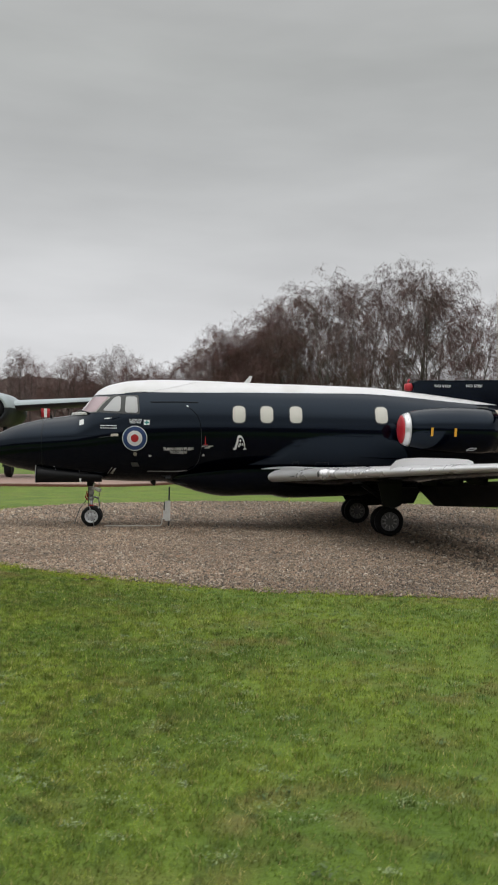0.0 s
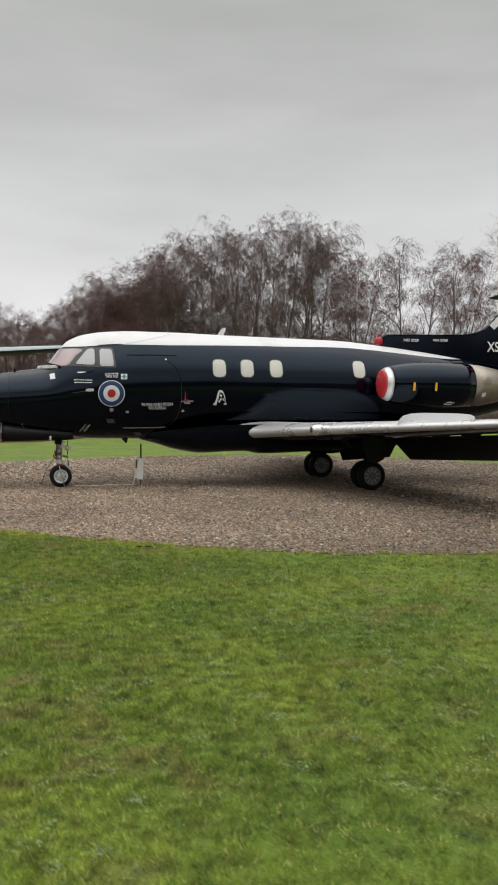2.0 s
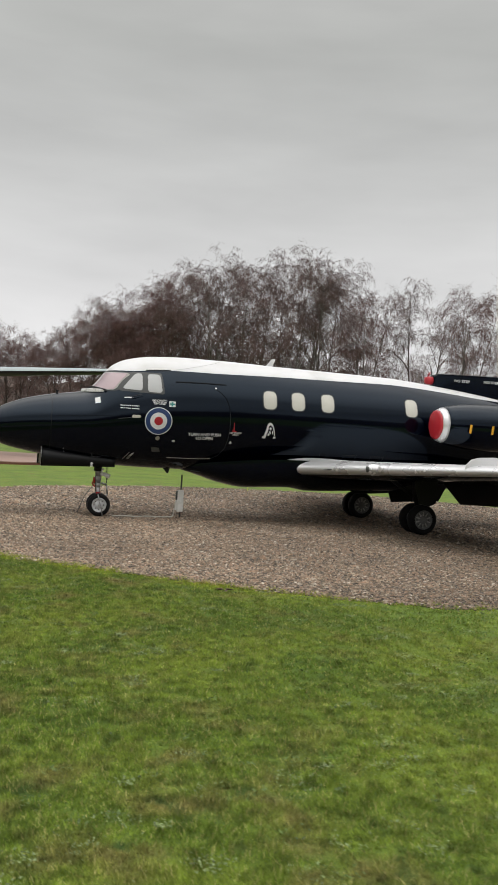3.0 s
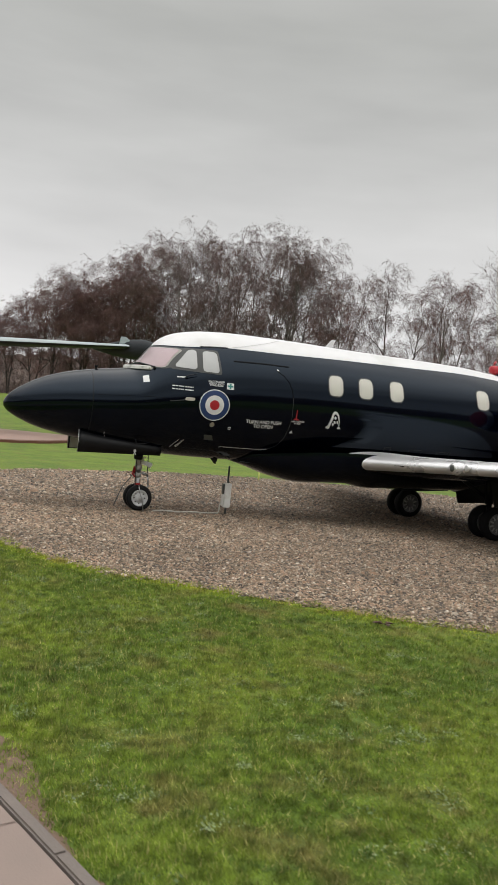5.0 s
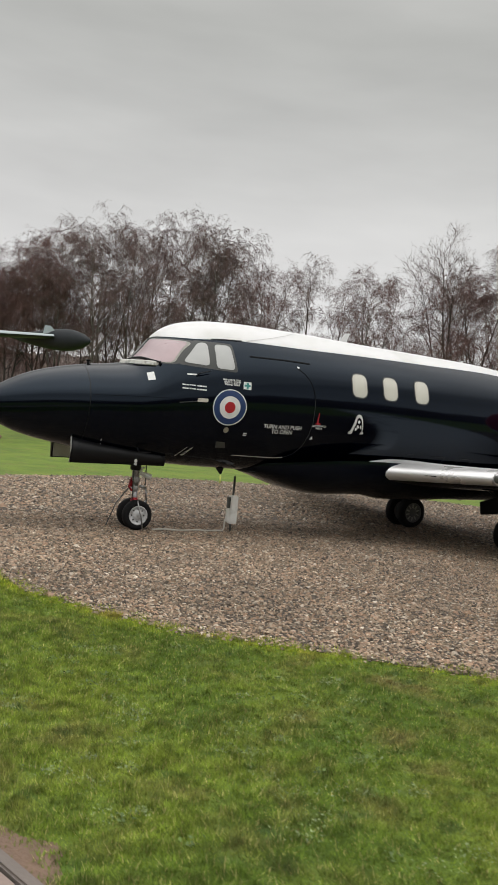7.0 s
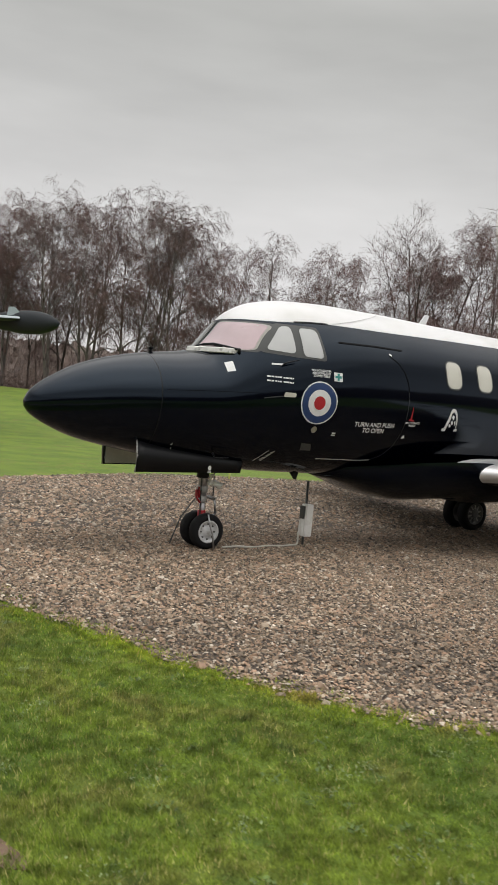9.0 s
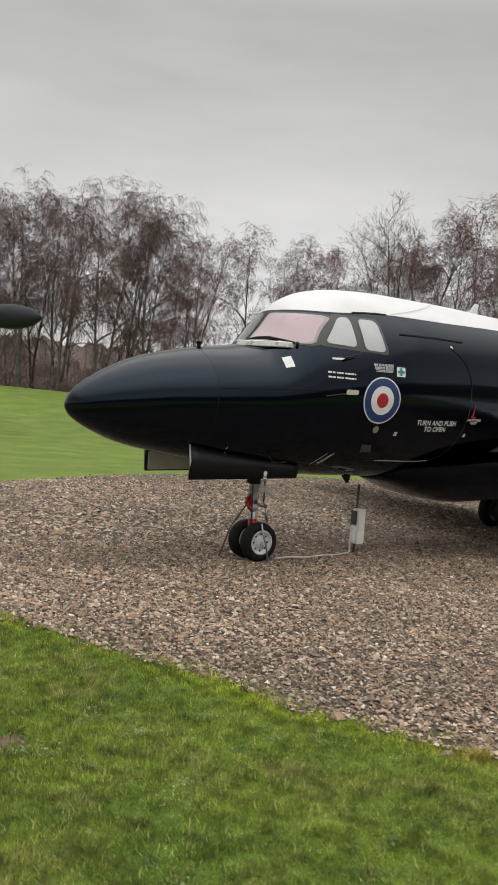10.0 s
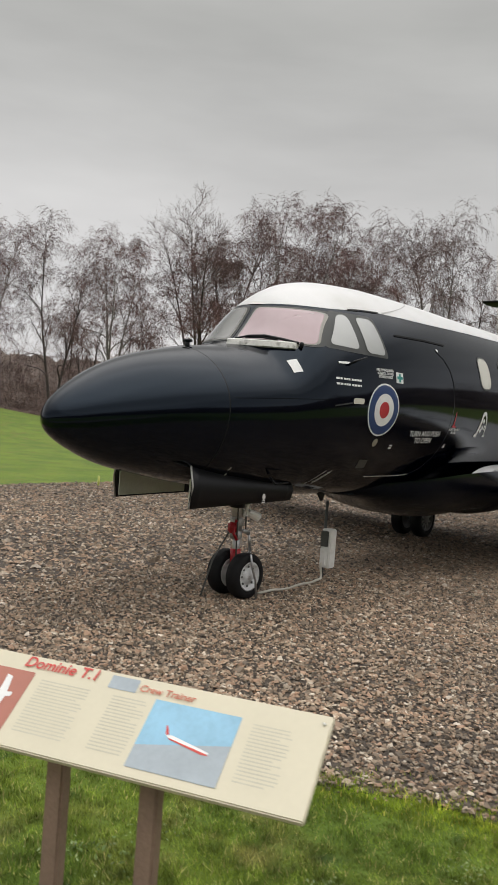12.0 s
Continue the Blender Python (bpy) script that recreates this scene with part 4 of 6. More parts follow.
# fuselage stations: x, top, bottom, half width, height of the widest line, roundness of the upper half
STATIONS = [
    (0.00, 1.578, 1.500, 0.038, 1.54, 2.0),
    (0.04, 1.655, 1.445, 0.112, 1.55, 2.0),
    (0.12, 1.738, 1.386, 0.190, 1.56, 2.0),
    (0.28, 1.852, 1.306, 0.302, 1.59, 2.0),
    (0.52, 1.984, 1.217, 0.418, 1.62, 2.0),
    (0.84, 2.100, 1.149, 0.533, 1.66, 2.0),
    (1.34, 2.211, 1.070, 0.658, 1.70, 2.0),
    (1.70, 2.265, 1.03, 0.72, 1.73, 2.0),
    (1.90, 2.32, 1.01, 0.75, 1.75, 1.95),
    (2.02, 2.44, 0.995, 0.77, 1.77, 1.85),
    (2.20, 2.68, 0.98, 0.80, 1.80, 1.78),
    (2.32, 2.80, 0.97, 0.82, 1.82, 1.78),
    (2.60, 2.93, 0.955, 0.855, 1.86, 1.8),
    (3.05, 3.01, 0.945, 0.90, 1.92, 1.9),
    (3.70, 3.04, 0.945, 0.93, 1.97, 2.0),
    (4.40, 3.04, 0.97, 0.945, 2.00, 2.0),
    (5.40, 3.02, 1.02, 0.95, 2.02, 2.0),
    (7.80, 2.985, 1.05, 0.94, 2.02, 2.0),
    (8.90, 2.90, 1.09, 0.87, 2.02, 2.0),
    (10.0, 2.78, 1.20, 0.73, 2.03, 2.0),
    (11.0, 2.64, 1.40, 0.56, 2.05, 2.0),
    (12.0, 2.50, 1.64, 0.40, 2.08, 2.0),
    (13.0, 2.36, 1.86, 0.25, 2.12, 2.0),
    (13.8, 2.24, 2.03, 0.11, 2.14, 2.0),
]
F_TOP, F_BOT, F_WID, F_MID, F_ROUND = [pchip(STATIONS, c) for c in (1, 2, 3, 4, 5)]


def skin(x, z):
    """Half width of the fuselage at station x and height z."""
    mid, n = F_MID(x), 2.0
    if z >= mid:
        t, n = (z - mid) / (F_TOP(x) - mid), F_ROUND(x)
    else:
        t = (mid - z) / (mid - F_BOT(x))
    return F_WID(x) * (1 - t ** n) ** (1 / n) if t < 1 else 0.0


jet = thing("jet_aircraft", "gloss black twin-jet trainer with a white roof, parked on gravel", "aircraft")


def ring(x, a0, a1, n):
    """Points of the fuselage section at x from angle a0 to a1; 0 is the top, positive angles go to port."""
    out = []
    top, bot, wid, mid, e = F_TOP(x), F_BOT(x), F_WID(x), F_MID(x), F_ROUND(x)
    for k in range(n + 1):
        a = a0 + (a1 - a0) * k / n
        c, s = math.cos(a), math.sin(a)
        p = 2 / e if c > 0 else 1.0
        y = wid * math.copysign(abs(s) ** p, s)
        z = mid + (top - mid) * c ** p if c > 0 else mid + (mid - bot) * c
        out.append((x, -y, z))
    return out


# lower edge of the white roof
ROOF = [(2.1, 2.68), (2.5, 2.685), (2.9, 2.71), (3.2, 2.735), (4.2, 2.75), (5.3, 2.778), (6.7, 2.80), (7.6, 2.815), (8.36, 2.786), (9.08, 2.735), (9.6, 2.695),
        (10.3, 2.66), (10.75, 2.675)]
F_ROOF = pchip(ROOF, 1)


def roof_angle(x):
    mid, top, z = F_MID(x), F_TOP(x), F_ROOF(x)
    if x < 2.1 or x > 10.7 or z >= top:
        return 0.0
    return math.acos(min(1.0, ((z - mid) / (top - mid)) ** (F_ROUND(x) / 2)))


def loft(bm, rings, close_ends=True):
    vs = [[bm.verts.new(p) for p in r] for r in rings]
    for a, b in zip(vs, vs[1:]):
        for k in range(len(a) - 1):
            bm.faces.new((a[k], a[k + 1], b[k + 1], b[k]))
    if close_ends:
        for r in (vs[0], vs[-1]):
            try:
                bm.faces.new(r)
            except ValueError:
                pass
    bmesh.ops.remove_doubles(bm, verts=bm.verts, dist=0.0004)
    return bm


def spaced(a, b, step):
    n = max(2, int(round((b - a) / step)))
    return [a + (b - a) * i / n for i in range(n + 1)]


nose_x = [0, 0.008, 0.02, 0.04, 0.07, 0.12, 0.2, 0.28] + spaced(0.36, 1.254, 0.08)
part("nose_cone", loft(bmesh.new(), [[(-0.006, 0.0002 * math.sin(k), 1.54 + 0.0002 * math.cos(k)) for k in range(65)]] + [ring(x, 0, 2 * math.pi, 64) for x in nose_x], False), M_RADOME, jet, "rounded satin black radome")
body_x = spaced(1.254, 1.8, 0.06) + spaced(1.83, 2.7, 0.03) + spaced(2.8, 13.8, 0.1)
part("fuselage", loft(bmesh.new(), [ring(x, roof_angle(x), 2 * math.pi - roof_angle(x), 80) for x in body_x], False), M_BLACK, jet, "gloss black fuselage skin")
roof_x = spaced(2.20, 2.7, 0.03) + spaced(2.8, 10.7, 0.1)
part("roof", loft(bmesh.new(), [[(p[0], p[1], p[2] + 0.003) for p in ring(x, -roof_angle(x), roof_angle(x), 24)] for x in roof_x], False), M_WHITE, jet, "white painted cabin roof")


# belly fairing
BELLY = [(3.72, 1.02, 0.935, 0.20), (4.0, 1.10, 0.86, 0.55), (4.4, 1.16, 0.74, 0.78), (4.9, 1.22, 0.665, 0.90), (5.4, 1.25, 0.69, 0.95), (5.85, 1.26, 0.70, 0.965),
         (6.12, 1.26, 0.65, 0.97), (7.4, 1.24, 0.70, 0.97), (8.6, 1.22, 0.74, 0.92), (9.4, 1.20, 0.86, 0.75), (10.2, 1.25, 1.12, 0.35)]
B_TOP, B_BOT, B_WID = [pchip(BELLY, c) for c in (1, 2, 3)]


def belly_ring(x):
    out = []
    for k in range(33):
        a = math.pi * k / 32
        y = B_WID(x) * math.copysign(abs(math.cos(a)) ** 0.75, math.cos(a))
        z = B_TOP(x) - (B_TOP(x) - B_BOT(x)) * math.sin(a) ** 0.75
        out.append((x, -y, z))
    return out


part("belly_fairing", loft(bmesh.new(), [belly_ring(x) for x in spaced(3.72, 10.2, 0.12)]), M_BLACK, jet)


# flat marks laid on the skin
def front_x(y, z):
    """Station at which the windscreen's surface has the half width |y| at height z."""
    a, b = 1.2, 3.2
    for _ in range(40):
        m = (a + b) / 2
        if skin(m, z) > abs(y) and F_TOP(m) > z:
            b = m
        else:
            a = m
    return b


def lay(points, off, side=-1):
    """Points given as (x, z) put on the port (side -1) or starboard skin, lifted off by off metres."""
    out = []
    for x, z in points:
        y = skin(x, z)
        e = 0.01
        n = Vector((-(skin(x + e, z) - skin(x - e, z)) / (2 * e), 1, -(skin(x, z + e) - skin(x, z - e)) / (2 * e)))
        if not all(map(math.isfinite, n)) or n.length > 12:
            n = Vector((0, 1, 0.6))
        n.normalize()
        out.append((x + off * n.x, side * (y + off * n.y), z + off * n.z))
    return out


def decal_mesh(outline, off, side=-1, front=False, step=0.06):
    bm = bmesh.new()
    f = bm.faces.new([bm.verts.new((u, 0, v)) for u, v in outline])
    bmesh.ops.triangulate(bm, faces=[f])
    for _ in range(5):
        es = [e for e in bm.edges if e.calc_length() > step]
        if not es:
            break
        bmesh.ops.subdivide_edges(bm, edges=es, cuts=1)
        bmesh.ops.triangulate(bm, faces=bm.faces)
    for v in bm.verts:
        if front:
            y, z = v.co.x, v.co.z
            v.co = (front_x(y, z) - off * 0.8, y, z + off * 0.6)
        else:
            v.co = lay([(v.co.x, v.co.z)], off, side)[0]
    return bm


def decal(name, outline, material, off=0.003, parent=None, label="", side=-1, front=False):
    return part(name, decal_mesh(outline, off, side, front), material, parent or jet, label)


def strip(name, pts, width, material, off=0.003, parent=None, label=""):
    """A thin line on the port skin."""
    bm = bmesh.new()
    dense = []
    for a, b in zip(pts, pts[1:]):
        n = max(1, int(math.dist(a, b) / 0.05))
        dense += [(a[0] + (b[0] - a[0]) * k / n, a[1] + (b[1] - a[1]) * k / n) for k in range(n)]
    dense.append(pts[-1])
    pairs = []
    for i, p in enumerate(dense):
        a, b = dense[max(i - 1, 0)], dense[min(i + 1, len(dense) - 1)]
        t = Vector((b[0] - a[0], b[1] - a[1])).normalized() * width / 2
        pairs.append([bm.verts.new(q) for q in lay([(p[0] - t.y, p[1] + t.x), (p[0] + t.y, p[1] - t.x)], off)])
    for a, b in zip(pairs, pairs[1:]):
        bm.faces.new((a[0], a[1], b[1], b[0]))
    return part(name, bm, material, parent or jet, label)


def text_mesh(body, size, squash=1.0, shear=0.0):
    """The outline of a line of writing as a mesh in its own plane, centred."""
    cu = bpy.data.curves.new("line", "FONT")
    cu.body, cu.size, cu.align_x, cu.align_y, cu.shear, cu.space_line = body, size, "CENTER", "CENTER", shear, 0.9
    cu.offset = size * 0.018
    tmp = bpy.data.objects.new("line", cu)
    me = bpy.data.meshes.new_from_object(tmp)
    bpy.data.objects.remove(tmp)
    for v in me.vertices:
        v.co.x *= squash
    return me


def skin_text(name, body, x, z, size, material=None, squash=1.0, slope=0.0, shear=0.0, off=0.004):
    me = text_mesh(body, size, squash, shear)
    for v in me.vertices:
        v.co = lay([(x + v.co.x - slope * v.co.y, z + v.co.y + slope * v.co.x)], off)[0]
    me.materials.clear()
    return part_mesh(name, me, material or M_DECAL, jet)


def disc(x, z, r, n=40):
    return [(x + r * math.cos(2 * math.pi * k / n), z + r * math.sin(2 * math.pi * k / n)) for k in range(n)]


def grow(poly, d):
    c = Vector((sum(p[0] for p in poly) / len(poly), sum(p[1] for p in poly) / len(poly)))
    return [tuple(Vector(p) + (Vector(p) - c).normalized() * d) for p in poly]


# cockpit glazing: two front panels, two panes each side, all blanked from inside
for side in (-1, 1):
    front = [(-0.045, 2.338), (-0.055, 2.64), (-0.535, 2.633), (-0.665, 2.318)]
    front = [(y * -side, z) for y, z in front]
    w = decal("windscreen", grow(rounded(front, 0.05), 0.04), M_FRAME, 0.003, front=True, label="front windscreen panel blanked in pink")
    decal("sealant", grow(rounded(front, 0.05), 0.012), M_SEAL, 0.0055, w, "pale sealant line", front=True)
    decal("pane", rounded(front, 0.05), M_PINK if side < 0 else M_SCREENGREY, 0.008, w, front=True)
    decal("window_surround", rounded([(2.36, 2.315), (2.60, 2.672), (3.13, 2.678), (3.175, 2.29), (2.84, 2.296)], 0.05), M_FRAME, 0.002, side=side, label="dull dark grey panel round the side windows")
    for name, poly in (("side_window", [(2.43, 2.35), (2.665, 2.64), (2.79, 2.65), (2.785, 2.335)]), ("side_window", [(2.88, 2.645), (3.10, 2.645), (3.135, 2.315), (2.875, 2.318)])):
        w = decal(name, grow(rounded(poly, 0.06), 0.022), M_FRAME, 0.003, side=side, label="cockpit side window with a pale inner cover")
        decal("pane", rounded(poly, 0.06), M_PALEGLASS, 0.007, w, side=side)
    for x in (5.115, 5.665, 6.25, 7.99):
        z = 2.325 + (x - 5.115) * 0.0155
        shape = rounded([(x - 0.125, z - 0.165), (x + 0.125, z - 0.165), (x + 0.125, z + 0.165), (x - 0.125, z + 0.165)], 0.1)
        w = decal("cabin_window", grow(shape, 0.018), M_FRAME, 0.003, side=side, label="rounded cabin window with a cream blind")
        decal("pane", shape, M_CABIN, 0.006, w, side=side)

# wiper and de-icing bar under the port screen
bar = bmesh.new()
bar_rows = []
for k in range(12):
    y = -0.08 - 0.50 * k / 11
    x = front_x(y, 2.285)
    bar_rows.append([(x - 0.030, y, 2.262), (x - 0.048, y, 2.272), (x - 0.040, y, 2.318), (x - 0.018, y, 2.326), (x + 0.02, y, 2.30), (x - 0.030, y, 2.262)])
loft(bar, bar_rows)
part("windscreen_bar", bar, M_DEICE, jet, "scuffed white strip below the windscreen", smooth=False)
wip = bmesh.new()
tube(wip, [(front_x(y, z) - 0.055, y, z) for y, z in ((-0.59, 2.318), (-0.47, 2.345), (-0.33, 2.368), (-0.20, 2.362), (-0.08, 2.335))], [0.014, 0.013, 0.012, 0.010, 0.008], 6)
tube(wip, [(front_x(y, z) - 0.040, y, z) for y, z in ((-0.44, 2.338), (-0.30, 2.352), (-0.16, 2.348))], 0.009, 6)
lathe(wip, [(-0.02, 0.014), (0.015, 0.018), (0.03, 0.012)], (front_x(-0.60, 2.30) - 0.03, -0.605, 2.30), "z", 12)
part("wiper", wip, M_SATIN, jet, "black wiper arm and blade")
decal("patch", [(1.98, 2.155), (2.065, 2.18), (2.075, 2.075), (1.985, 2.055)], M_DECAL, 0.004, label="white square patch on the nose")

# roundel
decal("roundel_ring", disc(3.08, 1.817, 0.243), M_DECAL, 0.003, label="white outer line")
decal("roundel_blue", disc(3.08, 1.817, 0.228), M_ROUNDBLUE, 0.0045, label="blue ring")
decal("roundel_white", disc(3.08, 1.817, 0.150), M_DECAL, 0.006, label="white ring")
decal("roundel_red", disc(3.08, 1.817, 0.076), M_REDPAINT, 0.0075, label="red centre")

# lettering on the port side
skin_text("lettering", "TURN AND PUSH\nTO OPEN", 3.93, 1.588, 0.076, squash=1.0, slope=0.03)
skin_text("lettering", "AXE STOWED\nINSIDE", 4.50, 1.672, 0.036, squash=1.0, slope=0.03)
skin_text("lettering", "FIRE EXTINGUISHER\nASBESTOS GLOVES\nSTOWED INSIDE", 3.085, 2.15, 0.034, squash=0.85, slope=0.03)
for z in (2.055, 2.008):
    for u0, u1 in ((0.0, 0.045), (0.053, 0.083), (0.097, 0.120), (0.126, 0.147), (0.153, 0.178), (0.196, 0.222), (0.228, 0.262), (0.268, 0.30), (0.306, 0.325)):
        decal("name_bar", [(2.405 + u0, z - 0.008), (2.405 + u1, z - 0.008), (2.405 + u1, z + 0.009), (2.405 + u0, z + 0.009)], M_DECAL, 0.004)
decal("notice_bar", [(2.47, 2.205), (2.62, 2.212), (2.62, 2.192), (2.47, 2.185)], M_DECAL, 0.004)
decal("cross_plate", [(3.25, 2.08), (3.365, 2.08), (3.365, 2.18), (3.25, 2.18)], M_DECAL, 0.004, label="white plate with a green cross")
decal("cross", [(3.293, 2.09), (3.322, 2.09), (3.322, 2.17), (3.293, 2.17)], M_GREEN, 0.006, label="green cross")
decal("cross", [(3.263, 2.117), (3.352, 2.117), (3.352, 2.143), (3.263, 2.143)], M_GREEN, 0.0065, label="green cross")
decal("axe_mark", [(4.446, 1.725), (4.474, 1.725), (4.462, 1.875), (4.454, 1.875)], M_REDPAINT, 0.004)
decal("axe_mark", [(4.425, 1.712), (4.51, 1.708), (4.508, 1.730), (4.43, 1.733)], M_REDPAINT, 0.005)
decal("triangle_mark", [(4.40, 1.49), (4.455, 1.495), (4.43, 1.54)], M_DECAL, 0.004)
decal("handle", rounded([(2.61, 1.845), (2.76, 1.852), (2.765, 1.90), (2.62, 1.897)], 0.02), M_CABLE, 0.012, label="beige flush handle")
strip("handle_rod", [(2.38, 1.815), (2.61, 1.852)], 0.012, M_PALELINE, 0.006)
decal("static_port", disc(3.09, 1.512, 0.038, 18), M_PORT, 0.004, label="beige round static port")
decal("small_hatch", [(3.0, 1.345), (3.135, 1.345), (3.175, 1.265), (3.03, 1.26)], M_BOXGREY, 0.003)
for dz in (0.0, 0.024):
    decal("mark_bar", [(3.355, 1.46 + dz), (3.405, 1.46 + dz), (3.405, 1.474 + dz), (3.355, 1.474 + dz)], M_DECAL, 0.004)
for x0, x1, m_ in ((2.535, 2.635, M_DECAL), (2.625, 2.715, M_DECAL)):
    strip("stencil_bar", [(x0, 1.10), (x1, 1.235)], 0.007, m_, 0.004, label="white stencil line")
for k in range(5):
    strip("stencil_bar", [(2.60 + 0.018 * k, 1.122 + 0.022 * k), (2.635 + 0.018 * k, 1.128 + 0.022 * k)], 0.010, M_DECAL, 0.004)
strip("drain_mark", [(1.508, 1.165), (1.505, 1.19)], 0.008, M_DECAL, 0.004)
strip("drain_mark", [(1.478, 1.222), (1.49, 1.228), (1.487, 1.245)], 0.008, M_DECAL, 0.004)
# white bird-like emblem built of plain patches
for poly in ([(5.0, 1.635), (5.045, 1.63), (5.075, 1.70), (5.12, 1.79), (5.14, 1.85), (5.115, 1.87), (5.085, 1.80), (5.055, 1.72), (5.03, 1.665)],
             [(5.11, 1.86), (5.15, 1.905), (5.20, 1.90), (5.225, 1.86), (5.20, 1.835), (5.17, 1.865), (5.145, 1.845)],
             [(5.205, 1.84), (5.23, 1.855), (5.235, 1.75), (5.225, 1.665), (5.212, 1.665), (5.218, 1.75)],
             [(5.135, 1.80), (5.165, 1.83), (5.185, 1.80), (5.16, 1.765)], [(5.12, 1.745), (5.15, 1.755), (5.165, 1.715), (5.135, 1.70)],
             [(5.18, 1.625), (5.245, 1.63), (5.240, 1.66), (5.195, 1.655)], [(4.975, 1.62), (5.04, 1.615), (5.045, 1.645), (4.985, 1.655)],
             [(5.085, 1.70), (5.115, 1.72), (5.13, 1.685), (5.10, 1.665)], [(5.07, 1.74), (5.10, 1.80), (5.135, 1.84), (5.12, 1.78), (5.09, 1.72)],
             [(5.175, 1.745), (5.20, 1.76), (5.205, 1.71), (5.185, 1.695)]):
    poly = [(x - 0.038 + 0.25 * (1.90 - z), z + 0.008) for x, z in poly]
    decal("emblem", poly, M_DECAL, 0.004, label="white emblem patch")

# door and panel seams
strip("door_seam", [(4.08, 2.46), (4.20, 2.39), (4.29, 2.29), (4.345, 2.16), (4.365, 2.05)], 0.011, M_LINE, 0.003, label="door outline")
strip("door_seam", [(4.365, 2.05), (4.375, 1.95), (4.385, 1.73), (4.37, 1.55), (4.33, 1.38), (4.25, 1.26), (4.12, 1.195)], 0.006, M_WORNLINE, 0.003, label="worn pale door edge")
strip("door_seam", [(4.12, 1.195), (3.95, 1.18), (3.32, 1.172)], 0.010, M_DECAL, 0.004, label="worn pale door sill")
strip("roof_seam", [(2.86, 2.712), (3.05, 2.73), (3.30, 2.743)], 0.013, M_LINE, 0.006, label="dark seam at the roof's edge")
strip("roof_seam", [(3.36, 2.748), (3.60, 2.80), (3.85, 2.862), (4.10, 2.93), (4.28, 2.99)], 0.006, M_ROOFLINE, 0.008, label="fine grey seam across the roof")
strip("door_hinge", [(4.08, 2.478), (4.115, 2.462)], 0.022, M_DECAL, 0.006)
strip("gutter", [(3.37, 2.535), (3.9, 2.548), (4.30, 2.545)], 0.016, M_LINE, 0.006, label="rain gutter over the door")
for x0, w in ((6.28, 0.12), (6.83, 0.26), (7.4, 0.26)):
    strip("vent_outline", [(x0 - w / 2, 1.30), (x0 - w / 2, 1.40), (x0 + w / 2, 1.405), (x0 + w / 2, 1.30)], 0.008, M_PALELINE, 0.003)
strip("panel_seam", [(1.30, 1.80), (1.75, 1.83), (2.3, 1.86)], 0.004, M_LINE, 0.002)
# collar of the radome
rim = bmesh.new()
loft(rim, [[(p[0], p[1] * s, F_MID(1.25) + (p[2] - F_MID(1.25)) * s) for p in ring(x, 0, 2 * math.pi, 64)] for x, s in ((1.244, 0.9995), (1.247, 1.0009), (1.253, 1.0009), (1.256, 0.9995))], False)
part("radome_collar", rim, M_COLLAR, jet)
prb = bmesh.new()
tube(prb, [(1.35, -0.02, 2.19), (1.35, -0.02, 2.245)], 0.02, 8)
box(prb, (1.325, -0.06, 2.24), (1.375, 0.02, 2.265), 0.006)
part("nose_probe", prb, M_SATIN, jet)
for x, y, z, dz in ((2.60, -0.80, 2.19, 0.03), (1.98, -0.50, 1.16, -0.05)):
    p2 = bmesh.new()
    tube(p2, [(x, y, z), (x + 0.01, y - 0.05, z + dz), (x + 0.17, y - 0.07, z + dz + 0.05 * (1 if dz > 0 else 0.2))], [0.012, 0.010, 0.006], 6)
    part("vane", p2, M_SATIN, jet, "thin black vane")
fn = bmesh.new()
plate(fn, [(3.36, -0.01, 0.955), (3.50, -0.01, 0.955), (3.47, -0.01, 0.86), (3.44, -0.01, 0.86)], 0.02)
part("blade_aerial", fn, M_SATIN, jet, smooth=False)
for x in (5.26,):
    an = bmesh.new()
    plate(an, [(x, 0.01, 3.01), (x + 0.14, 0.01, 3.01), (x + 0.20, 0.01, 3.17), (x + 0.13, 0.01, 3.17)], 0.02)
    part("roof_aerial", an, M_WHITE, jet, smooth=False)


# wings
def foil(chord, thick, n=14):
    """Upper then lower outline of a wing section, from the trailing edge round the nose and back."""
    pts = []
    for k in range(2 * n + 1):
        t = abs(1 - k / n)
        x = t * t
        h = 5 * thick * (0.2969 * math.sqrt(x) - 0.126 * x - 0.3516 * x ** 2 + 0.2843 * x ** 3 - 0.1015 * x ** 4)
        pts.append((x * chord, chord * (h if k <= n else -h) * (1.1 if k <= n else 0.9)))
    return pts


def wing_ring(s, side, f0=0, f1=1, lift=0.0):
    lead, trail = 5.45 + 0.45 * s - 0.42 * math.exp(-(s - 0.7) / 0.28), 8.60 + 0.20 * s
    chord, z = trail - lead, 1.05 + 0.062 * s
    th = np.interp(s, [0.8, 4, 7.1], [0.125, 0.115, 0.10])
    sec = foil(chord, th)
    n = len(sec) - 1
    sec = sec[int(f0 * n):int(f1 * n) + 1]
    return [(lead + x - lift * 0.5, side * s, z + h + (lift if h >= 0 else -lift) - 0.05 * x / chord) for x, h in sec]


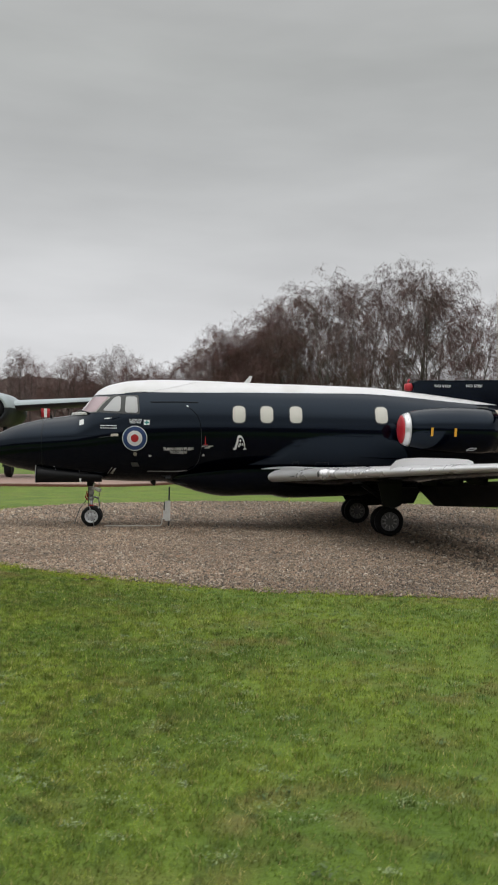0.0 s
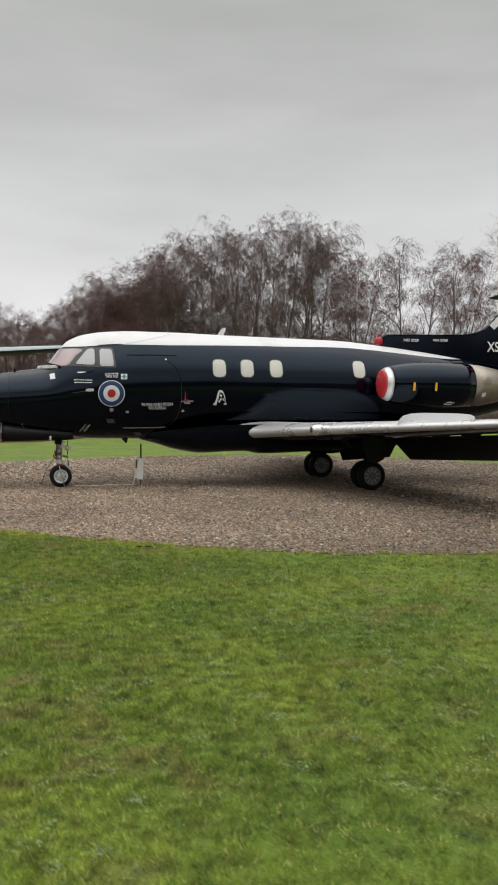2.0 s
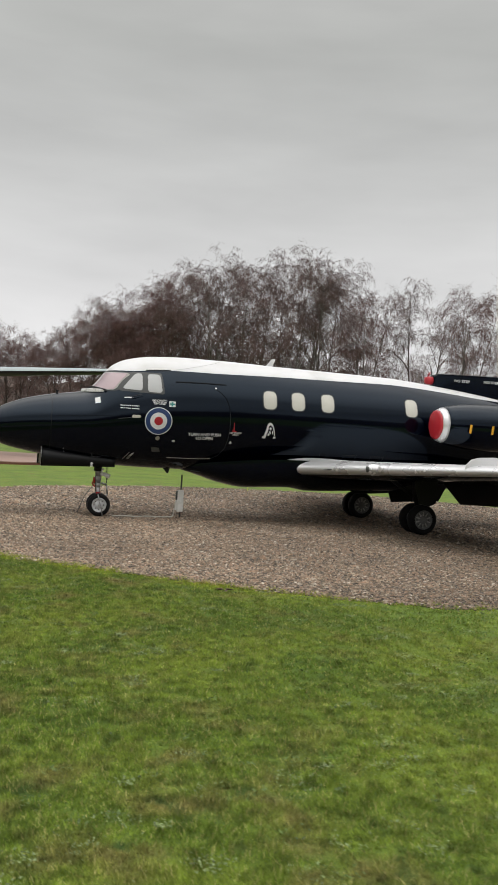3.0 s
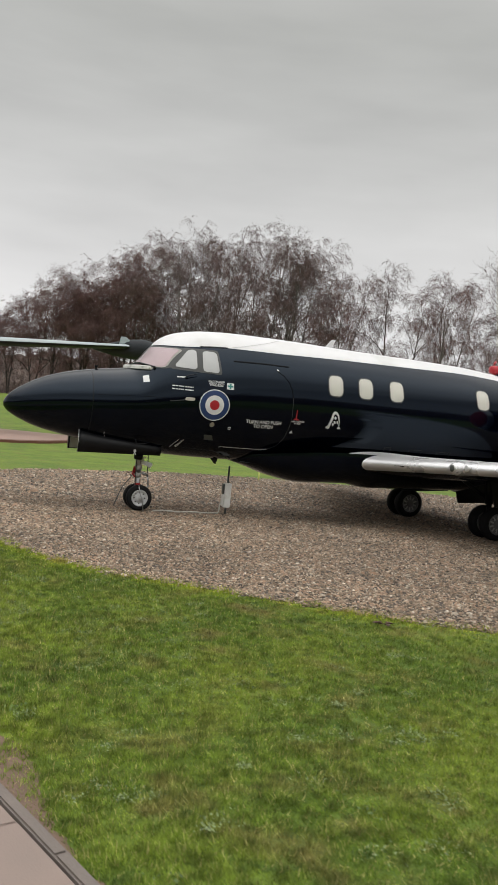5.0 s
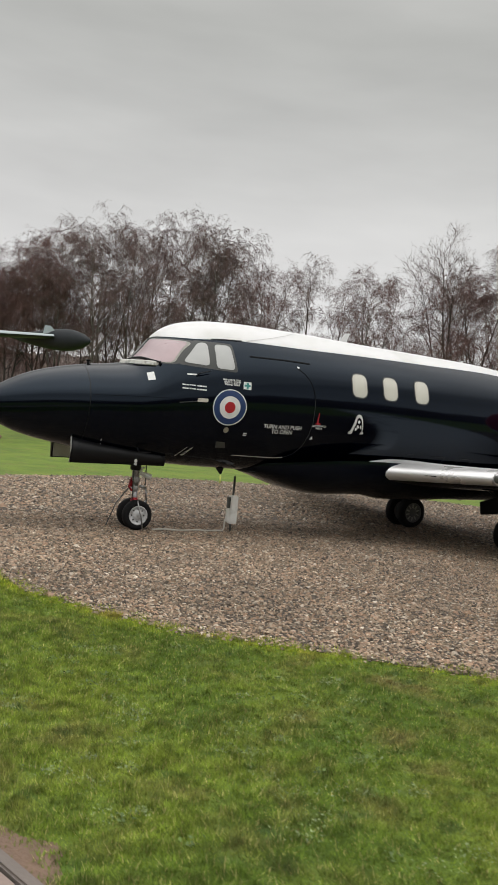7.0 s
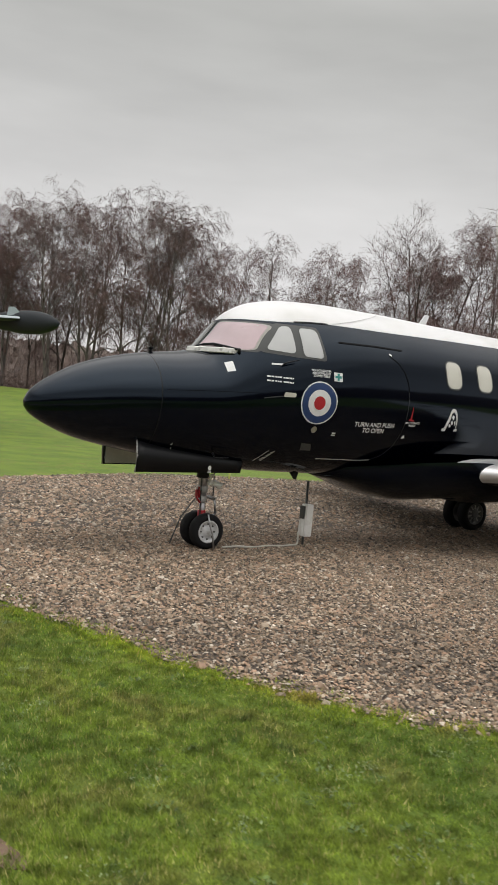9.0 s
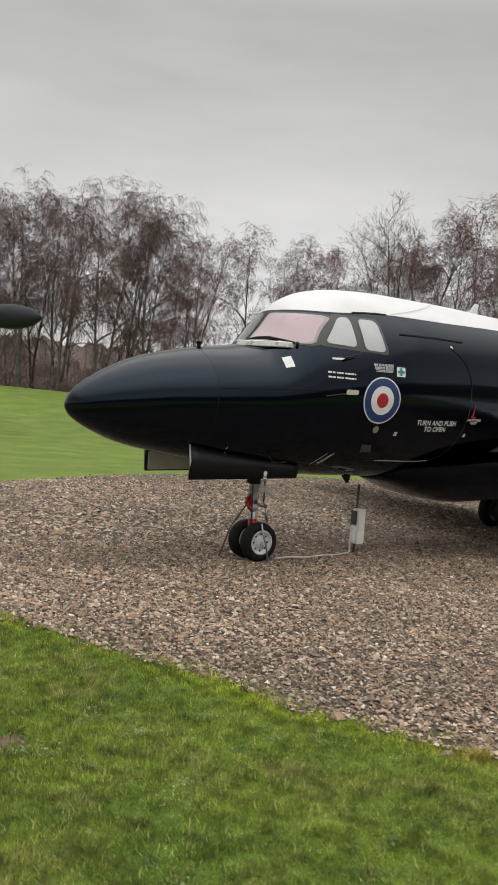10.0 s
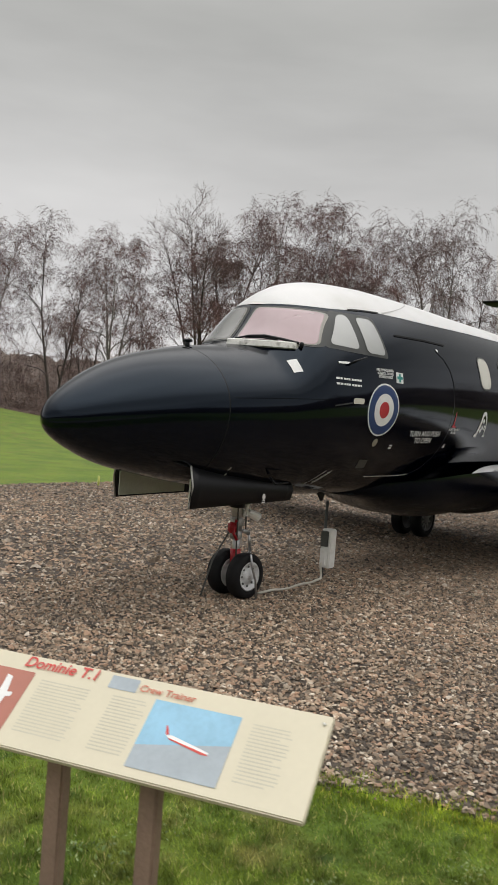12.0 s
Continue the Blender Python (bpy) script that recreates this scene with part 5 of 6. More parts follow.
SPAN = [0.7, 0.8, 0.9, 1.0, 1.15] + spaced(1.3, 7.0, 0.3) + [7.08, 7.14]
for side in (-1, 1):
    wing = bmesh.new()
    loft(wing, [wing_ring(s, side, 0.5, 1.0) for s in SPAN], False)
    w = part("wing", wing, M_BLACK, jet, "low swept wing, black below and pale above")
    top = bmesh.new()
    loft(top, [wing_ring(s, side, 0.0, 0.5) for s in SPAN], False)
    part("upper_skin", top, M_WHITE, w, "pale upper wing skin")
    tip = bmesh.new()
    loft(tip, [wing_ring(7.14, side), [(p[0], p[1] + side * 0.05, 1.05 + 0.062 * 7.14 + (p[2] - 1.05 - 0.062 * 7.14) * 0.5) for p in wing_ring(7.14, side)]])
    part("wing_tip", tip, M_WHITE, w)
    edge = bmesh.new()
    loft(edge, [wing_ring(s, side, 0.34, 0.61, 0.004) for s in [0.82, 0.9, 1.0, 1.15] + spaced(1.3, 7.1, 0.25)], False)
    part("leading_edge", edge, M_EDGE, w, "bare metal leading edge strip")
    lamp = bmesh.new()
    lathe(lamp, [(-0.07, 0.02), (-0.06, 0.06), (-0.02, 0.09), (0.06, 0.105), (0.16, 0.10), (0.26, 0.05)], (6.50, side * 2.42, 1.205), sides=24)
    lathe(lamp, [(-0.02, 0.02), (-0.015, 0.05), (0.02, 0.065), (0.10, 0.07), (0.2, 0.05)], (6.60, side * 2.60, 1.23), sides=20)
    lm = part("wing_lamp", lamp, M_EDGE, w, "bare metal lamp housing on the leading edge")
    eye_ = bmesh.new()
    lathe(eye_, [(-0.034, 0.012), (-0.028, 0.045), (-0.012, 0.056)], (6.455, side * 2.45, 1.21), sides=16)
    part("lens", eye_, M_BOXGREY, lm)
    fence = bmesh.new()
    out = [(7.30, 1.30), (7.34, 1.42), (7.42, 1.50), (7.55, 1.535), (7.8, 1.55), (8.4, 1.545), (8.62, 1.53), (8.70, 1.50), (8.72, 1.36)]
    plate(fence, [(x, side * 4.1, z) for x, z in out], 0.02)
    part("wing_fence", fence, M_WHITE, w, "white stall fence on the wing", smooth=False)
    flap = bmesh.new()
    pts = []
    for s in (1.12, 4.22):
        hx, hz = 8.42 + 0.19 * s, 1.03 + 0.058 * s - 0.06
        pts.append([(hx + 0.02, side * s, hz - 0.02), (hx + 0.12, side * s, hz - 0.015), (hx + 0.46, side * s, hz - 0.44), (hx + 0.40, side * s, hz - 0.46), (hx + 0.03, side * s, hz - 0.09)])
    loft(flap, [r + [r[0]] for r in pts])
    fl = part("flap", flap, M_SATIN, w, "lowered black landing flap", smooth=False)
    rib = bmesh.new()
    hx, hz = 8.42 + 0.19 * 4.22, 1.03 + 0.058 * 4.22 - 0.06
    plate(rib, [(hx + 0.0, side * 4.226, hz + 0.03), (hx + 0.11, side * 4.226, hz + 0.035), (hx + 0.47, side * 4.226, hz - 0.44), (hx + 0.40, side * 4.226, hz - 0.45)], 0.006)
    part("flap_end_rib", rib, M_BOXWHITE, fl, smooth=False)
    for s in (1.9, 2.7, 3.5):
        tr = bmesh.new()
        hx, hz = 8.42 + 0.19 * s - 0.34, 1.03 + 0.058 * s - 0.05
        plate(tr, [(hx, side * s, hz + 0.02), (hx + 0.45, side * s, hz + 0.02), (hx + 0.42, side * s, hz - 0.10), (hx + 0.1, side * s, hz - 0.06)], 0.03)
        part("flap_bracket", tr, M_SATIN, w, smooth=False)

# fin, dorsal fairing and tailplane
FIN = [(8.82, 2.86), (8.80, 3.10), (8.90, 3.15), (9.6, 3.165), (10.3, 3.18), (10.75, 3.19), (11.0, 3.235), (11.22, 3.32), (11.40, 3.46), (11.70, 3.79), (12.0, 4.11), (12.18, 4.27), (12.32, 4.34),
       (13.0, 4.44), (13.3, 4.86), (13.45, 4.95), (14.15, 4.95), (14.05, 4.6), (13.6, 2.5), (13.3, 2.25), (11.0, 2.45)]


def fin_half(x, z):
    """Half thickness of the fin."""
    return 0.028 + 0.075 * max(0.0, min(1.0, (4.9 - z) / 2.2)) * (1 if x < 13 else max(0.15, (14.2 - x) / 1.2))


def fin_bm():
    bm = bmesh.new()
    inner = grow(FIN, -0.07)
    l_in = [bm.verts.new((x, -fin_half(x, z), z)) for x, z in inner]
    mid = [bm.verts.new((x, 0, z)) for x, z in FIN]
    r_in = [bm.verts.new((x, fin_half(x, z), z)) for x, z in inner]
    n = len(FIN)
    fl_, fr_ = bm.faces.new(l_in), bm.faces.new(r_in[::-1])
    for i in range(n):
        j = (i + 1) % n
        bm.faces.new((mid[i], mid[j], l_in[j], l_in[i]))
        bm.faces.new((r_in[i], r_in[j], mid[j], mid[i]))
    bmesh.ops.triangulate(bm, faces=[fl_, fr_])
    return bm


fin = part("fin", fin_bm(), M_BLACK, jet, "swept black fin with a long dorsal fairing", smooth=False)


def fin_patch(name, poly, material, off=0.004, label=""):
    bm = bmesh.new()
    f = bm.faces.new([bm.verts.new((x, -fin_half(x, z) - off, z)) for x, z in poly])
    bmesh.ops.triangulate(bm, faces=[f])
    return part(name, bm, material, fin, label, smooth=False)


def fin_text(body, x, z, size, squash):
    me = text_mesh(body, size, squash)
    for v in me.vertices:
        xx, zz = x + v.co.x, z + v.co.y
        v.co = (xx, -fin_half(xx, zz) - 0.006, zz)
    me.materials.clear()
    part_mesh("lettering", me, M_DECAL, fin)


fin_text("XS709", 11.66, 2.96, 0.30, 0.82)
fin_text("M", 12.18, 3.30, 0.46, 0.70)
fin_text("NO STEP", 9.50, 3.05, 0.075, 1.2)
fin_text("NO STEP", 10.19, 3.07, 0.075, 1.2)
fin_patch("fin_stripe", [(11.375, 3.44), (11.49, 3.345), (11.97, 3.785), (12.19, 3.96), (12.19, 4.07), (11.96, 3.98), (11.74, 3.79)], M_DECAL, 0.006, "white diagonal stripe")
fin_patch("fin_stripe", [(11.95, 3.69), (12.28, 3.71), (12.78, 4.05), (12.88, 4.20), (12.46, 4.12)], M_REDPAINT, 0.006, "red diagonal stripe")
fin_patch("fin_stripe", [(11.86, 3.675), (12.28, 3.695), (13.2, 3.74), (13.2, 4.2), (12.9, 4.2), (12.78, 4.03), (12.27, 3.705), (11.86, 3.70)], M_DECAL, 0.005, "white diagonal stripe")
plug = bmesh.new()
lathe(plug, [(-0.10, 0.02), (-0.09, 0.065), (-0.03, 0.082), (0.05, 0.088)], (8.80, 0.0, 3.02), sides=20)
tube(plug, [(8.78, 0, 3.08), (8.77, -0.01, 3.14), (8.81, 0.0, 3.18)], 0.02, 8)
part("intake_plug", plug, M_REDPAINT, jet, "red blanking plug in the dorsal air intake")
for side in (-1, 1):
    tp = bmesh.new()
    rr = []
    for s in (0.02, 0.3, 1.2, 2.2, 3.0, 3.05):
        lead, trail, z = 12.22 + 0.34 * s, 13.95 + 0.06 * s, 4.33 + 0.05 * s
        rr.append([(lead + x, side * s, z + h) for x, h in foil(trail - lead, 0.10, 10)])
    loft(tp, rr)
    t_ = part("tailplane", tp, M_MATT, jet, "black tailplane on the fin")

# engine pods
POD = [(0.06, 0.23), (0.0, 0.252), (-0.008, 0.272), (0.015, 0.293), (0.06, 0.316), (0.11, 0.334), (0.18, 0.356), (0.30, 0.385), (0.6, 0.425), (1.1, 0.45), (1.6, 0.44), (1.82, 0.428)]
for side in (-1, 1):
    c = (8.26, side * 1.40, 2.08)
    bm = lathe(bmesh.new(), [p for p in POD if p[0] >= 0.10], c, sides=48)
    pod = part("engine_pod", bm, M_BLACK, jet, "black rear-mounted engine pod")
    part("intake_lip", lathe(bmesh.new(), [p for p in POD if p[0] <= 0.11], c, sides=48), M_EDGE, pod, "pale metal intake lip")
    part("intake_cover", lathe(bmesh.new(), [(0.03, 0.05), (0.02, 0.27), (-0.015, 0.275), (-0.04, 0.22), (-0.05, 0.02)], c, sides=40), M_REDPAINT, pod, "red intake blank")
    part("exhaust_cone", lathe(bmesh.new(), [(1.815, 0.427), (2.1, 0.405), (2.45, 0.34), (2.64, 0.28), (2.72, 0.20), (2.74, 0.10), (2.90, 0.012)], c, sides=40), M_NOZZLE, pod, "heat-stained metal exhaust cone")
    for dx in (0.53, 0.99):
        yb = bmesh.new()
        r = 0.448
        pts = [(8.2 + dx + u, side * (1.40 + math.sqrt(r * r - v * v) + 0.004), 2.08 + v) for u, v in ((-0.025, -0.13), (0.025, -0.13), (0.03, 0.03), (-0.02, 0.03))]
        yb.faces.new([yb.verts.new(p) for p in pts])
        part("marker", yb, M_YELLOW, pod, "yellow marker stripe", smooth=False)
    pl = bmesh.new()
    pl.faces.new([pl.verts.new((8.26 + u, side * (1.40 + math.sqrt((0.40 - 0.18 * (u - 2.1)) ** 2 - v * v) + 0.006), 2.08 + v)) for u, v in ((1.96, -0.23), (2.05, -0.22), (2.05, -0.14), (1.96, -0.15))])
    part("cone_plate", pl, M_DECAL, pod, "small white plate on the exhaust cone", smooth=False)
    mk = bmesh.new()
    low = [(1.22, -0.385), (1.28, -0.345), (1.41, -0.345), (1.36, -0.385), (1.22, -0.385)]
    tube(mk, [(8.26 + u, side * (1.40 + math.sqrt(0.449 ** 2 - v * v)), 2.08 + v) for u, v in low], 0.009, 6)
    part("outline_mark", mk, M_DECAL, pod, "white outlined mark below the pod")
    mk = bmesh.new()
    mk.faces.new([mk.verts.new((8.2 + a, side * (1.40 + math.sqrt(0.40 ** 2 - b * b) + 0.006), 2.08 + b)) for a, b in ((2.0, -0.27), (2.08, -0.27), (2.11, -0.20), (2.03, -0.20))])
    part("plate", mk, M_DECAL, pod, smooth=False)
    sc = bmesh.new()
    box(sc, (9.75, side * 1.40 - 0.06, 2.50), (10.0, side * 1.40 + 0.06, 2.56), 0.025)
    part("pod_scoop", sc, M_BOXGREY, pod)
    py = bmesh.new()
    loft(py, [[(8.75 + x, side * s, 2.10 + h) for x, h in foil(1.9, 0.12, 8)] for s in (0.6, 1.1)])
    part("pylon", py, M_BLACK, pod)


# wheels and undercarriage
def wheel(name, x, y, r, w, side, parent, paint=None):
    """A tyre with a rim; the rim's dished face looks to side."""
    bm = bmesh.new()
    prof = [(-w * .42, r * .60), (-w * .5, r * .70), (-w * .5, r * .84), (-w * .40, r * .95), (-w * .2, r * .995), (0, r), (w * .2, r * .995), (w * .40, r * .95), (w * .5, r * .84), (w * .5, r * .70), (w * .42, r * .60)]
    lathe(bm, prof, (x, y, r + 0.018), "y", 40, False)
    t = part(name, bm, M_RUBBER, parent, "worn black rubber tyre")
    rimb = bmesh.new()
    for sd in (-1, 1):
        lathe(rimb, [(sd * w * .40, r * .62), (sd * w * .47, r * .64), (sd * w * .47, r * .58), (sd * w * .28, r * .50), (sd * w * .26, r * .34), (sd * w * .42, r * .26), (sd * w * .44, r * .10), (sd * w * .445, r * .01)], (x, y, r + 0.018), "y", 32, False)
    part("rim", rimb, paint or M_RIM, t, "grey painted wheel rim")
    for k in range(8):
        a = 2 * math.pi * k / 8
        part("bolt", lathe(bmesh.new(), [(side * w * .26, r * .055), (side * w * .33, r * .05)], (x + r * .42 * math.cos(a), y, r + 0.018 + r * .42 * math.sin(a)), "y", 8), M_BOXGREY, t)
    if paint:
        for k in range(10):
            web = bmesh.new()
            a = 2 * math.pi * (k + 0.5) / 10
            ca, sa = math.cos(a), math.sin(a)
            pts = [(x + r * (q * ca - g * sa), y + side * w * dep, r + 0.018 + r * (q * sa + g * ca)) for q, g, dep in ((0.20, -0.045, 0.40), (0.54, -0.035, 0.36), (0.54, 0.035, 0.36), (0.20, 0.045, 0.40))]
            plate(web, pts, 0.012)
            part("spoke", web, M_PALEMETAL, t, "pale grey wheel spoke", smooth=False)
    return t


nose_leg = part("nose_leg", tube(tube(bmesh.new(), [(2.16, 0, 1.05), (2.18, 0, 0.62)], 0.05, 14), [(2.18, 0, 0.64), (2.205, 0, 0.23)], 0.034, 14), M_STEEL, jet, "grey nose undercarriage leg")
for y in (-0.115, 0.115):
    wheel("wheel", 2.205, y, 0.208, 0.135, -1 if y < 0 else 1, nose_leg)
ax = tube(bmesh.new(), [(2.205, -0.06, 0.228), (2.205, 0.06, 0.228)], 0.04, 12)
part("axle", ax, M_STEEL, nose_leg)
fork = bmesh.new()
tube(fork, [(2.20, 0, 0.27), (2.185, 0, 0.455)], [0.052, 0.047], 14)
box(fork, (2.15, -0.045, 0.25), (2.25, 0.045, 0.33), 0.015)
part("fork", fork, M_REDPAINT, nose_leg, "red painted fork")
collar = box(bmesh.new(), (2.095, -0.045, 0.60), (2.15, 0.045, 0.70), 0.015)
tube(collar, [(2.10, -0.06, 0.73), (2.07, -0.06, 0.61), (2.12, -0.06, 0.55)], 0.014, 8)
part("steering_jack", collar, M_REDPAINT, nose_leg, "red painted steering jack")
part("leg_sleeve", lathe(bmesh.new(), [(0.545, 0.036), (0.55, 0.055), (0.60, 0.058), (0.61, 0.048), (0.66, 0.048), (0.67, 0.062), (0.735, 0.062), (0.745, 0.05)], (2.176, 0, 0), "z", 18), M_PALEMETAL, nose_leg, "pale grey leg sleeve")
part("leg_top", lathe(bmesh.new(), [(0.83, 0.05), (0.84, 0.075), (0.93, 0.075), (0.94, 0.055), (1.05, 0.055)], (2.165, 0, 0), "z", 18), M_SATIN, nose_leg, "dark upper leg casting")
link = bmesh.new()
tube(link, [(2.24, -0.02, 0.62), (2.33, -0.02, 0.59)], 0.02, 8)
tube(link, [(2.33, -0.02, 0.60), (2.36, -0.03, 0.42)], 0.014, 8)
tube(link, [(2.36, -0.03, 0.42), (2.24, -0.02, 0.30)], 0.014, 8)
part("torque_link", link, M_STEEL, nose_leg)
lampb = bmesh.new()
box(lampb, (2.20, -0.08, 0.755), (2.29, 0.06, 0.815), 0.018)
tube(lampb, [(2.225, -0.06, 0.80), (2.235, -0.07, 0.875), (2.275, -0.07, 0.88)], 0.016, 8)
tube(lampb, [(2.27, 0.04, 0.78), (2.35, 0.06, 0.76)], [0.03, 0.036], 10)
tube(lampb, [(2.27, -0.05, 0.79), (2.37, -0.09, 0.745)], [0.035, 0.045], 10)
part("leg_fitting", lampb, M_BOXWHITE, nose_leg, "white metal fitting on the leg", smooth=False)
for hose_pts in ([(2.12, -0.05, 0.95), (2.14, -0.05, 0.40)], [(2.12, 0.04, 0.60), (1.95, 0.06, 0.36), (1.84, 0.07, 0.05)], [(2.33, 0.03, 0.98), (2.34, 0.03, 0.62)]):
    part("hose", tube(bmesh.new(), hose_pts, 0.008, 6), M_BOXGREY, nose_leg, "thin dark hose")
picket = bmesh.new()
tube(picket, [(2.17, -0.20, 0.43), (2.20, -0.205, 0.30), (2.24, -0.215, 0.20), (2.27, -0.22, 0.02)], 0.010, 6)
part("lock_pin", picket, M_STEEL, nose_leg, "steel rod hanging over the wheel")

# nose wheel doors
for side, y0, x0 in ((-1, 0.40, 1.12), (1, 0.44, 1.09)):
    bm = bmesh.new()
    rr = []
    for x in spaced(x0, 2.42 if side < 0 else 2.1, 0.09):
        t = (x - x0) / 1.3
        zb = 0.905 + 0.035 * t
        zt = F_BOT(x) + 0.16
        rr.append([(x, side * (y0 - 0.015), zb), (x, side * y0, zb), (x, side * (y0 + 0.03), (zb + zt) / 2), (x, side * (y0 - 0.01), zt), (x, side * (y0 - 0.03), zt), (x, side * (y0 + 0.01), (zb + zt) / 2), (x, side * (y0 - 0.015), zb)])
    loft(bm, rr)
    d = part("nose_wheel_door", bm, M_SATIN, jet, "open black nose wheel door")
    fe = bmesh.new()
    tube(fe, [(p[0] - 0.004, p[1], p[2]) for p in (rr[0][1], rr[0][2], rr[0][3])], 0.009, 6)
    part("door_edge", fe, M_PALEMETAL, d, "pale worn front edge")
    ln = bmesh.new()
    ends = [(x0 + 0.02, 0.918), (x0 + 0.80, 0.940), (x0 + 0.80, 1.10), (x0 + 0.02, 1.14)]
    plate(ln, [(x, side * (y0 - 0.022), z) for x, z in ends], 0.012)
    part("door_lining", ln, M_DOORINNER, d, "grey-green inner door skin", smooth=False)
    if side < 0:
        sk = bmesh.new()
        for (cx, cz, r) in ((2.0, 0.985, 0.022),):
            sk.faces.new([sk.verts.new((cx + r * math.cos(a), -0.434, cz + r * 1.2 * math.sin(a))) for a in [2 * math.pi * k / 14 for k in range(14)]])
        for dz in (0.0, 0.016):
            sk.faces.new([sk.verts.new((2.0 + u, -0.430, 0.93 + dz + v)) for u, v in ((-0.022, 0), (0.022, 0), (0.022, 0.009), (-0.022, 0.009))])
        part("door_mark", sk, M_DECAL, d, "small white stencil", smooth=False)

for side in (-1, 1):
    leg = bmesh.new()
    tube(leg, [(7.92, side * 1.40, 1.12), (7.95, side * 1.40, 0.62)], 0.075, 14)
    tube(leg, [(7.95, side * 1.40, 0.64), (7.99, side * 1.40, 0.29)], 0.05, 14)
    lg = part("main_leg", leg, M_SATIN, jet, "dark main undercarriage leg")
    for off in (-0.165, 0.165):
        wheel("wheel", 7.99, side * 1.40 + off, 0.282, 0.17, 1 if off > 0 else -1, lg, M_RIMSHADE)
    ax = tube(bmesh.new(), [(7.99, side * 1.40 - 0.1, 0.30), (7.99, side * 1.40 + 0.1, 0.30)], 0.045, 12)
    part("axle", ax, M_STEEL, lg)
    st = tube(bmesh.new(), [(7.95, side * 1.38, 0.68), (7.55, side * 1.15, 0.98)], 0.035, 10)
    tube(st, [(8.06, side * 1.40, 0.62), (8.16, side * 1.40, 0.50), (8.06, side * 1.40, 0.36)], 0.02, 8)
    part("side_stay", st, M_SATIN, lg)
    dr = bmesh.new()
    plate(dr, [(7.72, side * 1.66, 1.08), (8.22, side * 1.66, 1.10), (8.18, side * 1.70, 0.62), (8.05, side * 1.71, 0.56), (7.84, side * 1.70, 0.60)], 0.02)
    part("gear_door", dr, M_SATIN, lg, "black main gear door", smooth=False)
    dr = bmesh.new()
    plate(dr, [(7.55, side * 0.98, 0.76), (8.10, side * 0.98, 0.92), (8.80, side * 0.98, 0.94), (8.66, side * 0.93, 0.62), (8.1, side * 0.90, 0.58), (7.65, side * 0.92, 0.56)], 0.02)
    part("gear_door", dr, M_SATIN, lg, "hanging black inner gear door", smooth=False)

# ---- things on the gravel ----
box_post = thing("supply_post", "white electrical box on a thin dark post in gravel", "electric box", at=(3.77, 0.12, 0.0))
part("post", tube(bmesh.new(), [(3.77, 0.12, -0.05), (3.77, 0.12, 0.83)], 0.016, 10), M_BOXGREY, box_post, "thin dark metal post")
part("enclosure", box(bmesh.new(), (3.685, -0.015, 0.135), (3.80, 0.10, 0.545), 0.01), M_BOXWHITE, box_post, "white plastic enclosure", smooth=False)
part("junction_box", box(bmesh.new(), (3.660, 0.005, 0.36), (3.684, 0.095, 0.525), 0.006), M_BOXGREY, box_post, "dark grey junction box", smooth=False)
part("clear_cover", box(bmesh.new(), (3.655, 0.01, 0.16), (3.684, 0.09, 0.35), 0.01), M_BOXWHITE, box_post, "pale socket cover", smooth=False)
cab = bmesh.new()
cpts = []
for k in range(31):
    t = k / 30
    cpts.append((3.64 - 0.06 * math.sin(math.pi * t) - 1.18 * max(0, t - 0.12) / 0.88, 0.06 - 0.09 * t - 0.10 * math.sin(2.6 * t), max(0.032, 0.19 - 1.25 * t) if t < 0.2 else 0.034 + 0.006 * math.sin(17 * t)))
tube(cab, cpts, 0.012, 8)
tagged(part("cable", cab, M_CABLE), "cream cable lying on the gravel from the box", "cable")

white_post = thing("marker_post", "slim white post at the gravel's far edge", "post", at=(15.05, 3.96, 0))
part("post", box(bmesh.new(), (15.01, 3.92, -0.1), (15.09, 4.0, 0.95), 0.008), M_BOXWHITE, white_post)
part("cap", box(bmesh.new(), (15.0, 3.91, 0.95), (15.10, 4.01, 0.975), 0.006), M_BOXWHITE, white_post)
stake = tube(bmesh.new(), [(7.47, 8.3, -0.05), (7.47, 8.3, 0.22)], 0.022, 8)
tagged(part("stake", stake, mat("yellow_green_stake", (0.45, 0.48, 0.12), 0.5)), "short yellow-green stake at the gravel's edge", "stake")

# ---- information board ----
TR, U, V = Vector((-1.745, -3.745, 0.895)), Vector((0.332, -0.943, 0.0)).normalized(), Vector((-0.743, -0.2616, -0.60)).normalized()
BW, BH = 1.22, 0.30
N = U.cross(V)
N = N if N.z > 0 else -N
board = thing("information_board", "cream slanted information board on two wooden posts", "sign", at=tuple(TR - U * 0.6 - Vector((0, 0, TR.z))))


def board_at(u, v, h=0.0):
    """A point of the board: u metres from its far end, v metres down its face, h above it."""
    return TR - U * u + V * v + N * h


def board_patch(name, poly, material, h, parent, label=""):
    bm = bmesh.new()
    f = bm.faces.new([bm.verts.new(board_at(u, v, h * 0.4)) for u, v in poly])
    bmesh.ops.triangulate(bm, faces=[f])
    return part(name, bm, material, parent, label, smooth=False)


def rect(u0, u1, v0, v1):
    return [(u0, v0), (u1, v0), (u1, v1), (u0, v1)]


pb = bmesh.new()
plate(pb, [board_at(u, v) for u, v in rect(0, BW, 0, BH)], 0.022 if (board_at(0, 0) - board_at(BW, 0)).cross(V).z < 0 else -0.022)
bmesh.ops.bevel(pb, geom=list(pb.edges), offset=0.004, segments=2, affect="EDGES")
panel = part("panel", pb, M_PANEL, board, "cream printed panel", smooth=False)


